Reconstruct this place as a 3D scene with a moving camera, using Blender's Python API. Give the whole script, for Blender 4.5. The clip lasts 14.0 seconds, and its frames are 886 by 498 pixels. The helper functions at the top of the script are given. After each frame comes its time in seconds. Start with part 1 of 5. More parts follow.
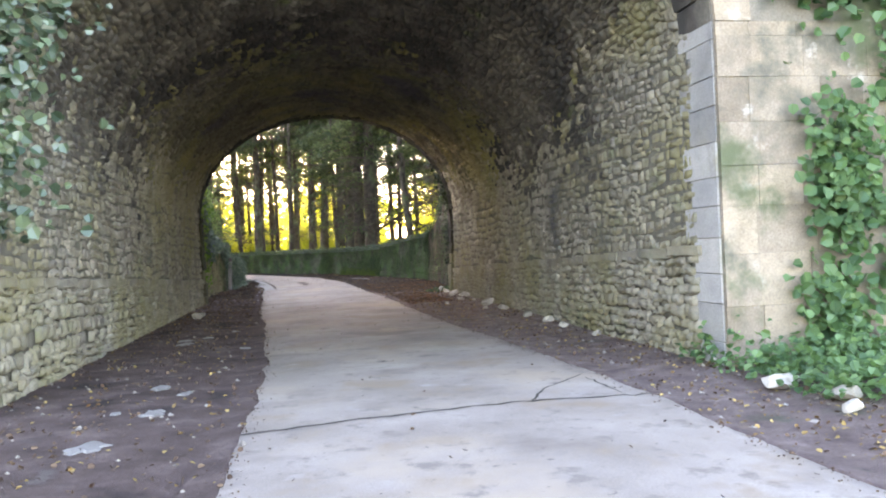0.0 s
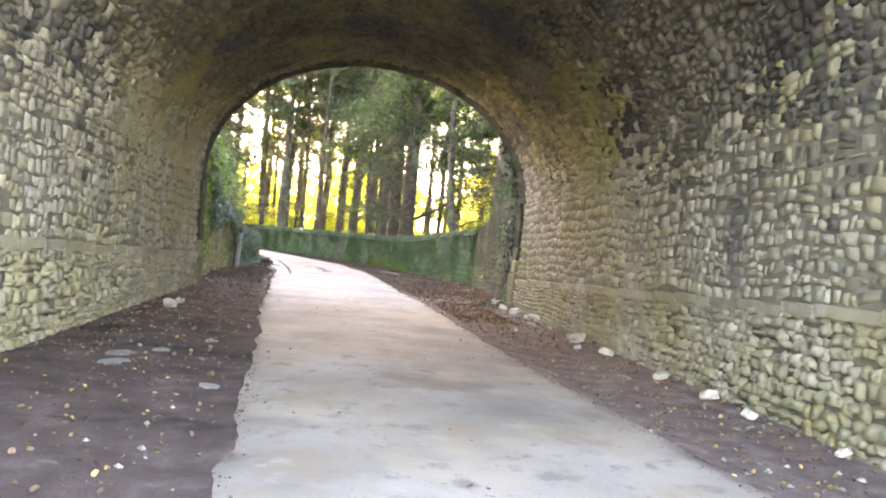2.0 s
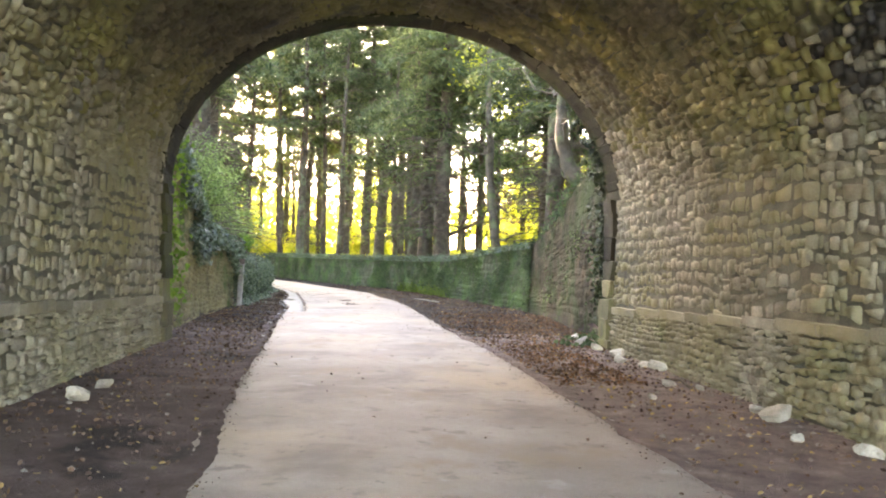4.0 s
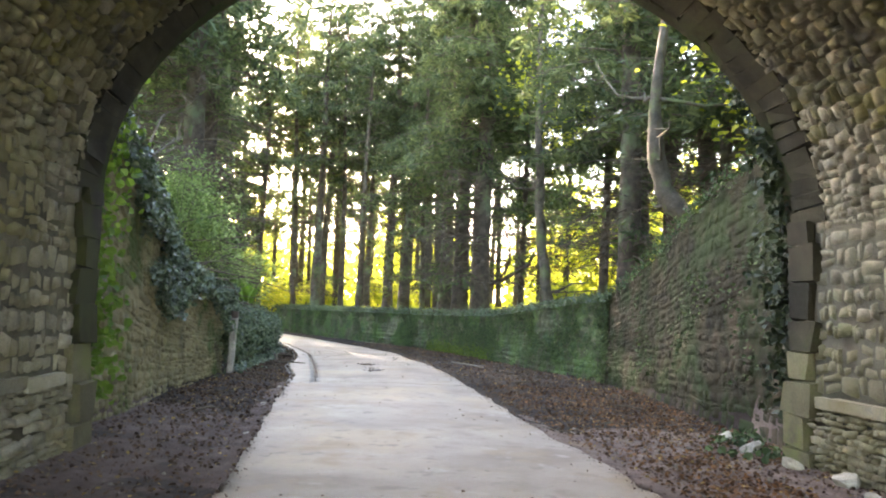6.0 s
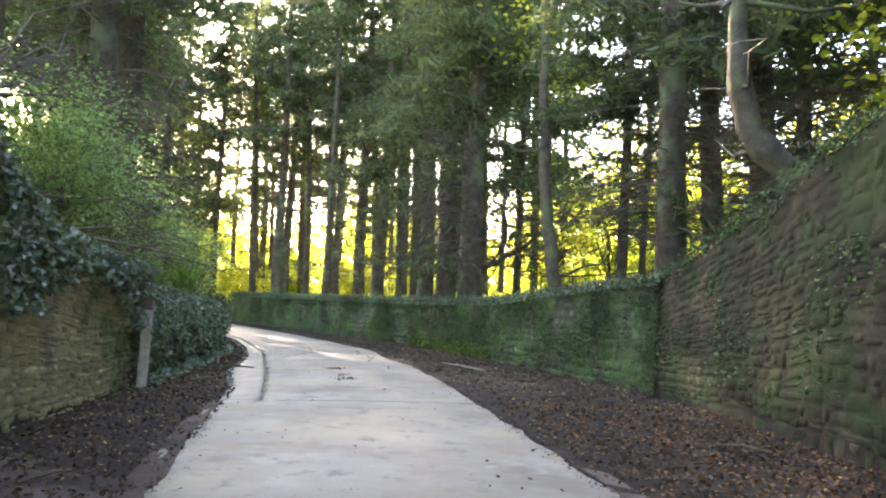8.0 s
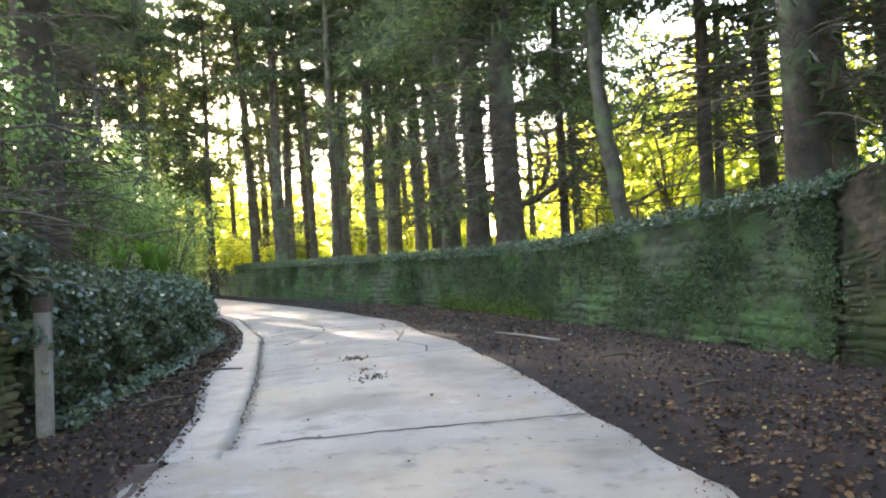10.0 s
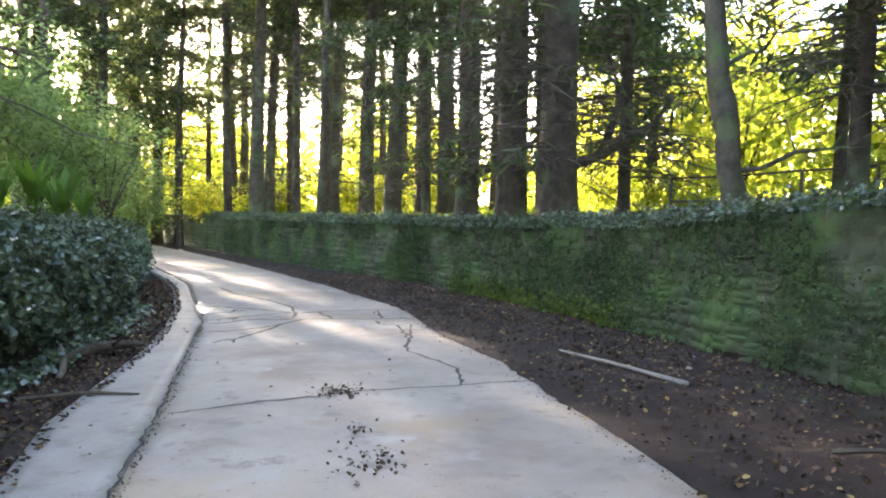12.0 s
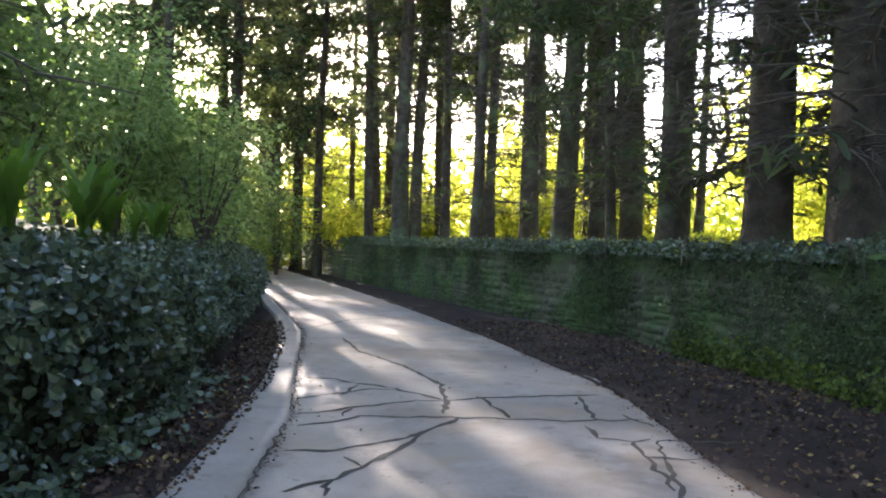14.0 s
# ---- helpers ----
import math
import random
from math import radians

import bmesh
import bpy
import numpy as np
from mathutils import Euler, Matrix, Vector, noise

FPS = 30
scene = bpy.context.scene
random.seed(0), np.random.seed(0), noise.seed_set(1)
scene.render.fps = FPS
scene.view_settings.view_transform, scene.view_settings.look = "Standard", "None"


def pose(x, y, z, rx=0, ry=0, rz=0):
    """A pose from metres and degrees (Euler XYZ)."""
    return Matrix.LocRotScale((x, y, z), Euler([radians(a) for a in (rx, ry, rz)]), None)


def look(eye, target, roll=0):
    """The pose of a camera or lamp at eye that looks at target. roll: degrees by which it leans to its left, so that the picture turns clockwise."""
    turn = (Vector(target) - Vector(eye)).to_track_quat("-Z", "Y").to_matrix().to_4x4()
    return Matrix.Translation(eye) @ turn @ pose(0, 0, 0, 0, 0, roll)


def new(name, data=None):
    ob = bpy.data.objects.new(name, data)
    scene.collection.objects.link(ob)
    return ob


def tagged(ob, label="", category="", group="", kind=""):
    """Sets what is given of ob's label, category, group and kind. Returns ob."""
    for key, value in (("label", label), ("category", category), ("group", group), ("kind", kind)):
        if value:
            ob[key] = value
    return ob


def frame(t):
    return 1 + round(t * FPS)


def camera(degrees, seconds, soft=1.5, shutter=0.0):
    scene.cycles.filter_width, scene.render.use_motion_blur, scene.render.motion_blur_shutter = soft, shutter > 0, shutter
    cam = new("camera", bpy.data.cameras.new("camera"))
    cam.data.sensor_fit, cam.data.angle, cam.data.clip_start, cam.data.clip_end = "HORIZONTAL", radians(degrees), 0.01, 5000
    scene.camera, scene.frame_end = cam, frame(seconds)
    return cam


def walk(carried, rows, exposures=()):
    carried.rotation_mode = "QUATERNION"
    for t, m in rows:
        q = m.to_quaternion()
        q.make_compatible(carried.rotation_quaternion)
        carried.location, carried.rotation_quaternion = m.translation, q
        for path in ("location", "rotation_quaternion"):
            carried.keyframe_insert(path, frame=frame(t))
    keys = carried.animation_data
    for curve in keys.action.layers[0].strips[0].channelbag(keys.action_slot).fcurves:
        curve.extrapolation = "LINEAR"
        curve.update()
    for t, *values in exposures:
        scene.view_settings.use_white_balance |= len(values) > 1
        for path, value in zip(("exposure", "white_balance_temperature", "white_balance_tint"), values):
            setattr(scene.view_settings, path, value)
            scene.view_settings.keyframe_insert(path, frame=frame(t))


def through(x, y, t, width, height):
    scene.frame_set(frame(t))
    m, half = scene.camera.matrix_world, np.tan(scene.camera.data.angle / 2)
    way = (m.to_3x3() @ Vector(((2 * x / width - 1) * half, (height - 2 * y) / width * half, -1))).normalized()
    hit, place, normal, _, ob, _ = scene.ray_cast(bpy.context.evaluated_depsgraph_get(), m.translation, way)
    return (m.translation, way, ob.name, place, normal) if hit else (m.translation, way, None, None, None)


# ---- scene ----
cam = camera(58.3, 14.0, soft=2.0)
PATH = [
    (0, (0.066, 0.015, 1.478), (0.065, 2.015, 1.47), -2.5),
    (0.5, (-0.222, 1.353, 1.486), (-0.265, 3.352, 1.517), -1.9),
    (1, (-0.476, 2.695, 1.487), (-0.529, 4.695, 1.491), 3.7),
    (1.5, (-0.711, 4.056, 1.471), (-0.741, 6.056, 1.473), 0.5),
    (2, (-0.904, 5.345, 1.474), (-0.962, 7.344, 1.461), 5.2),
    (2.5, (-1.068, 6.727, 1.479), (-1.051, 8.727, 1.456), 1.1),
    (3, (-1.253, 8.052, 1.482), (-1.297, 10.051, 1.515), 3.6),
    (3.5, (-1.474, 9.363, 1.503), (-1.517, 11.36, 1.593), 2.4),
    (4, (-1.675, 10.726, 1.5), (-1.804, 12.722, 1.527), 1.7),
    (4.2, (-1.768, 11.252, 1.505), (-1.91, 13.247, 1.537), 3.4),
    (6.3, (-2.96, 16.562, 1.498), (-3.134, 18.548, 1.663), 2.0),
    (6.5, (-3.067, 17.064, 1.497), (-3.2, 19.055, 1.639), 1.7),
    (7, (-3.282, 18.337, 1.493), (-3.447, 20.318, 1.707), 0.6),
    (7.5, (-3.438, 19.517, 1.497), (-3.481, 21.51, 1.667), 2.2),
    (8, (-3.63, 20.484, 1.498), (-3.728, 22.478, 1.63), 2.0),
    (8.2, (-3.711, 20.948, 1.526), (-3.864, 22.94, 1.619), 1.9),
    (10.3, (-4.492, 25.821, 1.528), (-4.624, 27.817, 1.538), -4.1),
    (10.5, (-4.576, 26.304, 1.52), (-4.781, 28.293, 1.593), -2.1),
    (11, (-4.795, 27.615, 1.518), (-4.911, 29.611, 1.465), 0.3),
    (11.5, (-5.132, 28.943, 1.522), (-5.255, 30.938, 1.457), 0.6),
    (12, (-5.391, 30.169, 1.52), (-5.485, 32.166, 1.445), 1.1),
    (12.5, (-5.663, 31.402, 1.531), (-5.949, 33.381, 1.549), 1.3),
    (13, (-5.933, 32.61, 1.505), (-6.262, 34.582, 1.575), 2.6),
    (13.5, (-6.29, 33.818, 1.483), (-6.695, 35.776, 1.538), 3.4),
    (14, (-6.597, 34.996, 1.493), (-7.052, 36.943, 1.478), 1.7),
]
EXPOSURE = [(0.0, 4.25, 7300, 29), (1.0, 4.75, 7300, 29), (1.5, 5.15, 7500, 30), (3.0, 5.5, 7700, 27), (4.2, 5.2, 7800, 24), (6.3, 4.65, 7150, 19), (8.2, 4.5, 7000, 18), (10.3, 4.45, 6800, 17), (12.5, 4.15, 6600, 20), (14.0, 3.5, 6300, 21)]
walk(cam, [(t, look(eye, target, roll)) for t, eye, target, roll in PATH], EXPOSURE)

# ---- light: a low sun behind the wood, and the open sky ----
SUN_AZ, SUN_EL = 32.0, 15.0   # degrees to the left of +y, and above the horizon
world = bpy.data.worlds.new("sky")
scene.world = world
world.use_nodes = True
wn, wl = world.node_tree.nodes, world.node_tree.links
sky = wn.new("ShaderNodeTexSky")
sky.sky_type, sky.sun_disc = "NISHITA", False
sky.sun_elevation, sky.sun_rotation = radians(SUN_EL), radians(-SUN_AZ)
sky.dust_density, sky.air_density = 1.6, 1.0
wl.new(sky.outputs[0], wn["Background"].inputs[0])
wn["Background"].inputs[1].default_value = 0.15
sun = new("sun", bpy.data.lights.new("sun", "SUN"))
sun.data.energy, sun.data.angle, sun.data.color = 4.5, radians(0.9), (1.0, 0.9, 0.72)
toward = Vector((-math.sin(radians(SUN_AZ)) * math.cos(radians(SUN_EL)), math.cos(radians(SUN_AZ)) * math.cos(radians(SUN_EL)), math.sin(radians(SUN_EL))))
sun.matrix_world = look(toward * 60, (0, 0, 0))


# ---- materials ----
def ramp(nodes, links, fac, stops):
    r = nodes.new("ShaderNodeValToRGB")
    while len(r.color_ramp.elements) < len(stops):
        r.color_ramp.elements.new(0.5)
    for e, (p, c) in zip(r.color_ramp.elements, stops):
        e.position, e.color = p, (*c, 1)
    links.new(fac, r.inputs[0])
    return r.outputs[0]


def noise_node(nodes, links, coord, scale, detail=4.0, rough=0.6):
    n = nodes.new("ShaderNodeTexNoise")
    n.inputs["Scale"].default_value, n.inputs["Detail"].default_value, n.inputs["Roughness"].default_value = scale, detail, rough
    links.new(coord, n.inputs["Vector"])
    return n.outputs["Fac"]


def blend(nodes, links, fac, a, b, mode="MIX"):
    m = nodes.new("ShaderNodeMix")
    m.data_type, m.blend_type = "RGBA", mode
    for sock, value in ((m.inputs[0], fac), (m.inputs[6], a), (m.inputs[7], b)):
        if isinstance(value, (int, float)):
            sock.default_value = value
        elif isinstance(value, tuple):
            sock.default_value = (*value, 1)
        else:
            links.new(value, sock)
    return m.outputs[2]


def window(nodes, links, value, low, high):
    m = nodes.new("ShaderNodeMapRange")
    m.interpolation_type = "SMOOTHSTEP"
    m.inputs["From Min"].default_value, m.inputs["From Max"].default_value = low, high
    links.new(value, m.inputs["Value"])
    return m.outputs[0]


def surface(name, stops, scale, fine=40.0, rough=0.85, bump=0.4, stains=(), vary="", relief=0.02, gloss=0.3):
    """A solid material: a ramp over coarse noise, fine grain, stains (colour, scale, low, high), and a tone for each piece."""
    m = bpy.data.materials.new(name)
    m.use_nodes = True
    n, l = m.node_tree.nodes, m.node_tree.links
    p = n["Principled BSDF"]
    coord = n.new("ShaderNodeNewGeometry").outputs["Position"]
    col = ramp(n, l, noise_node(n, l, coord, scale), stops)
    if vary:
        if vary == "object":
            tone = n.new("ShaderNodeObjectInfo").outputs["Random"]
        else:
            tone = n.new("ShaderNodeNewGeometry").outputs["Random Per Island"]
        shade = ramp(n, l, tone, [(0.0, (0.7, 0.68, 0.65)), (0.5, (0.95, 0.94, 0.92)), (1.0, (1.2, 1.17, 1.1))])
        col = blend(n, l, 1.0, col, shade, "MULTIPLY")
    grain = noise_node(n, l, coord, fine, 6.0, 0.7)
    col = blend(n, l, 0.7, col, ramp(n, l, grain, [(0.25, (0.55, 0.55, 0.55)), (0.75, (1.35, 1.35, 1.35))]), "MULTIPLY")
    for colour, s, low, high in stains:
        col = blend(n, l, window(n, l, noise_node(n, l, coord, s, 5.0, 0.65), low, high), col, colour)
    l.new(col, p.inputs["Base Color"])
    p.inputs["Roughness"].default_value = rough
    p.inputs["Specular IOR Level"].default_value = gloss
    b = n.new("ShaderNodeBump")
    b.inputs["Strength"].default_value, b.inputs["Distance"].default_value = bump, relief
    l.new(grain, b.inputs["Height"])
    l.new(b.outputs[0], p.inputs["Normal"])
    return m


def leafy(name, low, high, through=0.45, rough=0.5, gloss=0.3, tint=(1.0, 1.0, 0.55)):
    """Leaves: a tone for each leaf, and light that comes through them."""
    m = bpy.data.materials.new(name)
    m.use_nodes = True
    n, l = m.node_tree.nodes, m.node_tree.links
    p = n["Principled BSDF"]
    geo = n.new("ShaderNodeNewGeometry")
    tone = ramp(n, l, geo.outputs["Random Per Island"], [(0.0, low), (1.0, high)])
    patch = ramp(n, l, noise_node(n, l, geo.outputs["Position"], 0.9), [(0.3, (0.7, 0.75, 0.7)), (0.7, (1.25, 1.2, 1.1))])
    col = blend(n, l, 1.0, tone, patch, "MULTIPLY")
    l.new(col, p.inputs["Base Color"])
    p.inputs["Roughness"].default_value, p.inputs["Specular IOR Level"].default_value = rough, gloss
    t = n.new("ShaderNodeBsdfTranslucent")
    l.new(blend(n, l, 1.0, col, tint, "MULTIPLY"), t.inputs[0])
    mix = n.new("ShaderNodeMixShader")
    mix.inputs[0].default_value = through
    l.new(p.outputs[0], mix.inputs[1])
    l.new(t.outputs[0], mix.inputs[2])
    l.new(mix.outputs[0], n["Material Output"].inputs[0])
    return m


GREY = [(0.3, (0.23, 0.213, 0.175)), (0.55, (0.345, 0.32, 0.262)), (0.75, (0.48, 0.445, 0.37))]
MOSS, ALGAE, SOOT = (0.13, 0.16, 0.07), (0.25, 0.228, 0.115), (0.1, 0.097, 0.095)
M_STONE = surface("rubble_stone", GREY, 2.2, 45, 0.9, 0.6, [(ALGAE, 0.45, 0.36, 0.7), (MOSS, 1.1, 0.55, 0.8), (SOOT, 0.6, 0.58, 0.75), ((0.2, 0.19, 0.16), 7.0, 0.55, 0.75)], "island", relief=0.05)
M_STONE_ONE = surface("rubble_stone_piece", GREY, 2.2, 45, 0.9, 0.6, [(ALGAE, 0.45, 0.36, 0.7), (MOSS, 1.1, 0.55, 0.8), (SOOT, 0.6, 0.58, 0.75), ((0.2, 0.19, 0.16), 7.0, 0.55, 0.75)], "object", relief=0.05)
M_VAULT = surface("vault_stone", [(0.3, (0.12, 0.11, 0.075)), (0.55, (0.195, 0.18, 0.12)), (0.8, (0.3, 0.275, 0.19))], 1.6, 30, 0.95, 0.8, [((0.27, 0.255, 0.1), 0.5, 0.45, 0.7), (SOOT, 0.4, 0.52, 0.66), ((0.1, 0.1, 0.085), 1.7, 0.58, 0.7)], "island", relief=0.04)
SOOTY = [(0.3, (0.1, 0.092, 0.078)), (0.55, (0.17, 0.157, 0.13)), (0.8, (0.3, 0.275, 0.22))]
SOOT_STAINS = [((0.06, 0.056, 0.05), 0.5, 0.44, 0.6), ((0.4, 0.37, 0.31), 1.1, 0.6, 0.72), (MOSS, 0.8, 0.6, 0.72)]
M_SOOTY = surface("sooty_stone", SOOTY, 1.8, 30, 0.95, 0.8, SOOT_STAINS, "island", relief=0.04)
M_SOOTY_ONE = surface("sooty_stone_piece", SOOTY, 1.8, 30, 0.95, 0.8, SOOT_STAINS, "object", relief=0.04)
M_RING = surface("mossy_jamb_stone", [(0.3, (0.09, 0.083, 0.05)), (0.7, (0.19, 0.175, 0.105))], 1.6, 40, 0.95, 0.8, [((0.15, 0.16, 0.06), 0.7, 0.5, 0.66), ((0.09, 0.085, 0.06), 1.3, 0.54, 0.68)], "object")
# exit ring: the arch's shade is put into this near-black stone colour
M_SHADEDRING = surface("shaded_mossy_ring_stone", [(0.3, (0.018, 0.016, 0.011)), (0.7, (0.055, 0.05, 0.032))], 1.6, 40, 0.95, 0.8, [((0.05, 0.055, 0.02), 0.7, 0.5, 0.66)], "object")
M_MORTAR = surface("old_mortar", [(0.3, (0.1, 0.092, 0.07)), (0.7, (0.2, 0.185, 0.14))], 3.0, 50, 0.95, 0.5)
M_ASHLAR = surface("dressed_stone", [(0.3, (0.3, 0.3, 0.29)), (0.7, (0.44, 0.43, 0.4))], 1.6, 60, 0.85, 0.3, [((0.2, 0.2, 0.19), 1.3, 0.52, 0.7), (ALGAE, 0.5, 0.55, 0.75)], "object")
M_RENDER = surface("weathered_render", [(0.3, (0.19, 0.165, 0.125)), (0.7, (0.32, 0.285, 0.225))], 1.5, 40, 0.9, 0.6, [((0.12, 0.115, 0.085), 1.0, 0.46, 0.64), ((0.4, 0.36, 0.29), 2.2, 0.6, 0.72), ((0.1, 0.115, 0.06), 0.7, 0.54, 0.68)])
M_FACE = surface("weathered_face_stone", [(0.3, (0.22, 0.18, 0.13)), (0.7, (0.37, 0.31, 0.235))], 1.5, 40, 0.9, 0.6, [((0.12, 0.115, 0.085), 1.0, 0.46, 0.64), ((0.4, 0.36, 0.29), 2.2, 0.6, 0.72), ((0.1, 0.115, 0.06), 0.7, 0.54, 0.68)], "object")
M_MOSSY = surface("mossy_stone", [(0.3, (0.05, 0.06, 0.036)), (0.55, (0.1, 0.11, 0.066)), (0.8, (0.19, 0.19, 0.14))], 1.6, 40, 0.95, 0.8, [((0.09, 0.15, 0.045), 1.3, 0.44, 0.6), ((0.06, 0.095, 0.045), 2.6, 0.5, 0.66)], "island")
M_MOSSY_ONE = surface("mossy_stone_piece", [(0.3, (0.05, 0.06, 0.036)), (0.55, (0.1, 0.11, 0.066)), (0.8, (0.19, 0.19, 0.14))], 1.6, 40, 0.95, 0.8, [((0.09, 0.15, 0.045), 1.3, 0.44, 0.6), ((0.06, 0.095, 0.045), 2.6, 0.5, 0.66)], "object")
M_WING = surface("brown_mossy_stone", [(0.3, (0.19, 0.17, 0.1)), (0.55, (0.31, 0.27, 0.16)), (0.8, (0.43, 0.38, 0.25))], 1.6, 40, 0.95, 0.8, [((0.075, 0.105, 0.036), 0.8, 0.46, 0.62), ((0.055, 0.05, 0.036), 0.5, 0.54, 0.68)], "island")
M_WING_ONE = surface("brown_mossy_stone_piece", [(0.3, (0.19, 0.17, 0.1)), (0.55, (0.31, 0.27, 0.16)), (0.8, (0.43, 0.38, 0.25))], 1.6, 40, 0.95, 0.8, [((0.075, 0.105, 0.036), 0.8, 0.46, 0.62), ((0.055, 0.05, 0.036), 0.5, 0.54, 0.68)], "object")
# mossy wing stone with the canopy's shade put into its dark base colour
SHADED = [(0.3, (0.025, 0.023, 0.012)), (0.55, (0.047, 0.041, 0.022)), (0.8, (0.085, 0.073, 0.041))]
SHADED_MOSS = [((0.035, 0.055, 0.016), 0.8, 0.42, 0.6), ((0.11, 0.085, 0.055), 0.6, 0.52, 0.66)]
M_SHADED = surface("shaded_overgrown_stone", SHADED, 2.2, 40, 0.95, 0.9, SHADED_MOSS, "island", relief=0.05)
M_SHADED_ONE = surface("shaded_overgrown_stone_piece", SHADED, 2.2, 40, 0.95, 0.9, SHADED_MOSS, "object", relief=0.05)
M_ROAD = surface("worn_concrete", [(0.3, (0.24, 0.2, 0.16)), (0.55, (0.33, 0.28, 0.23)), (0.75, (0.42, 0.365, 0.305))], 0.7, 90, 0.62, 0.25, [((0.19, 0.155, 0.125), 0.5, 0.5, 0.68), ((0.38, 0.3, 0.21), 0.33, 0.48, 0.68), ((0.2, 0.17, 0.14), 3.0, 0.55, 0.68), ((0.15, 0.125, 0.1), 11.0, 0.62, 0.72), ((0.27, 0.205, 0.14), 0.8, 0.52, 0.7), ((0.36, 0.32, 0.28), 1.9, 0.6, 0.74)], relief=0.006, gloss=0.35)
M_GUTTER = surface("smooth_concrete", [(0.3, (0.2, 0.185, 0.165)), (0.7, (0.3, 0.28, 0.25))], 1.4, 80, 0.5, 0.25, [((0.16, 0.145, 0.12), 2.0, 0.5, 0.68), ((0.11, 0.1, 0.08), 6.0, 0.58, 0.7)], relief=0.006, gloss=0.45)
M_CRACK = surface("dark_crack", [(0.3, (0.04, 0.035, 0.03)), (0.7, (0.09, 0.08, 0.06))], 8.0, 60)
M_SOIL = surface("leaf_litter_soil", [(0.3, (0.11, 0.078, 0.066)), (0.55, (0.19, 0.14, 0.12)), (0.75, (0.29, 0.225, 0.195))], 3.0, 35, 0.95, 0.9, [((0.22, 0.155, 0.11), 1.2, 0.58, 0.74), ((0.09, 0.1, 0.06), 0.5, 0.6, 0.75)], relief=0.04)
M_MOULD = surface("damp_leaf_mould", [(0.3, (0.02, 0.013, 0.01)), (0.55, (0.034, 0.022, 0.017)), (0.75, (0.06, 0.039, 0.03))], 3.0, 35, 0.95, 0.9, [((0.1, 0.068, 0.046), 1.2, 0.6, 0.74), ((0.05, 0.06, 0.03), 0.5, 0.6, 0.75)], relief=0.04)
M_DARKSOIL = surface("damp_trodden_soil", [(0.3, (0.065, 0.044, 0.036)), (0.55, (0.12, 0.083, 0.069)), (0.75, (0.19, 0.14, 0.12))], 2.2, 35, 0.9, 0.9, [((0.24, 0.2, 0.17), 1.6, 0.62, 0.72), ((0.035, 0.025, 0.022), 0.8, 0.52, 0.66)], relief=0.04)
M_ROCK = surface("pale_rock", [(0.3, (0.36, 0.33, 0.28)), (0.7, (0.58, 0.55, 0.48))], 4.0, 40, 0.85, 0.5, [((0.2, 0.18, 0.13), 5.0, 0.55, 0.7)], "object")
M_GRAVEL = surface("dusty_pebble", [(0.3, (0.16, 0.14, 0.12)), (0.7, (0.32, 0.29, 0.25))], 4.0, 40, 0.9, 0.4, vary="island")
M_BARK = surface("conifer_bark", [(0.3, (0.055, 0.042, 0.03)), (0.6, (0.105, 0.08, 0.057)), (0.8, (0.17, 0.135, 0.1))], 5.0, 26, 0.95, 1.0, [((0.13, 0.15, 0.08), 1.2, 0.5, 0.68)], relief=0.05)
M_PALEBARK = surface("pale_bark", [(0.3, (0.06, 0.05, 0.036)), (0.7, (0.15, 0.125, 0.09))], 4.0, 26, 0.9, 0.7, [((0.12, 0.15, 0.06), 1.6, 0.5, 0.68)], relief=0.03)
M_PALEWOOD = surface("bare_pale_wood", [(0.3, (0.2, 0.17, 0.13)), (0.7, (0.34, 0.3, 0.24))], 5.0, 50)
M_TWIG = surface("dry_twig", [(0.3, (0.06, 0.047, 0.034)), (0.7, (0.15, 0.12, 0.085))], 6.0, 30)
M_POST = surface("weathered_post", [(0.3, (0.24, 0.21, 0.18)), (0.7, (0.4, 0.37, 0.33))], 6.0, 60, 0.85, 0.5, [((0.12, 0.13, 0.07), 3.0, 0.55, 0.7)])
M_IRON = surface("rusted_iron", [(0.3, (0.06, 0.045, 0.035)), (0.7, (0.14, 0.1, 0.075))], 9.0, 60, 0.7, 0.4)
M_EARTH = surface("grassy_earth", [(0.3, (0.035, 0.045, 0.02)), (0.55, (0.07, 0.075, 0.03)), (0.75, (0.11, 0.09, 0.05))], 1.5, 30, 0.95, 0.9, relief=0.05)
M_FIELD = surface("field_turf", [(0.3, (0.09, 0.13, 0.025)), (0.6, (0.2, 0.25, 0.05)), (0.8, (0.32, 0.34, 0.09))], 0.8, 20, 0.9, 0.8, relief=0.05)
M_IVY = leafy("ivy_leaf", (0.022, 0.048, 0.024), (0.14, 0.19, 0.11), 0.25, 0.3, 0.75)
# darker copy of the ivy leaf: shade at the arch put into its colour
M_SHADEDIVY = leafy("shaded_ivy_leaf", (0.012, 0.024, 0.011), (0.05, 0.07, 0.034), 0.15, 0.5, 0.3)
M_MOSSLEAF = leafy("moss_leaf", (0.03, 0.055, 0.026), (0.11, 0.16, 0.075), 0.3, 0.6, 0.2)
M_BRIGHT = leafy("bright_leaf", (0.1, 0.19, 0.03), (0.24, 0.36, 0.09), 0.58, 0.45, 0.3, (1.0, 1.0, 0.65))
M_CREEPER = leafy("creeper_leaf", (0.045, 0.11, 0.045), (0.15, 0.26, 0.11), 0.4, 0.4, 0.35)
M_HAZEL = leafy("hazel_leaf", (0.12, 0.19, 0.06), (0.3, 0.4, 0.17), 0.58, 0.45, 0.3, (1.0, 1.0, 0.8))
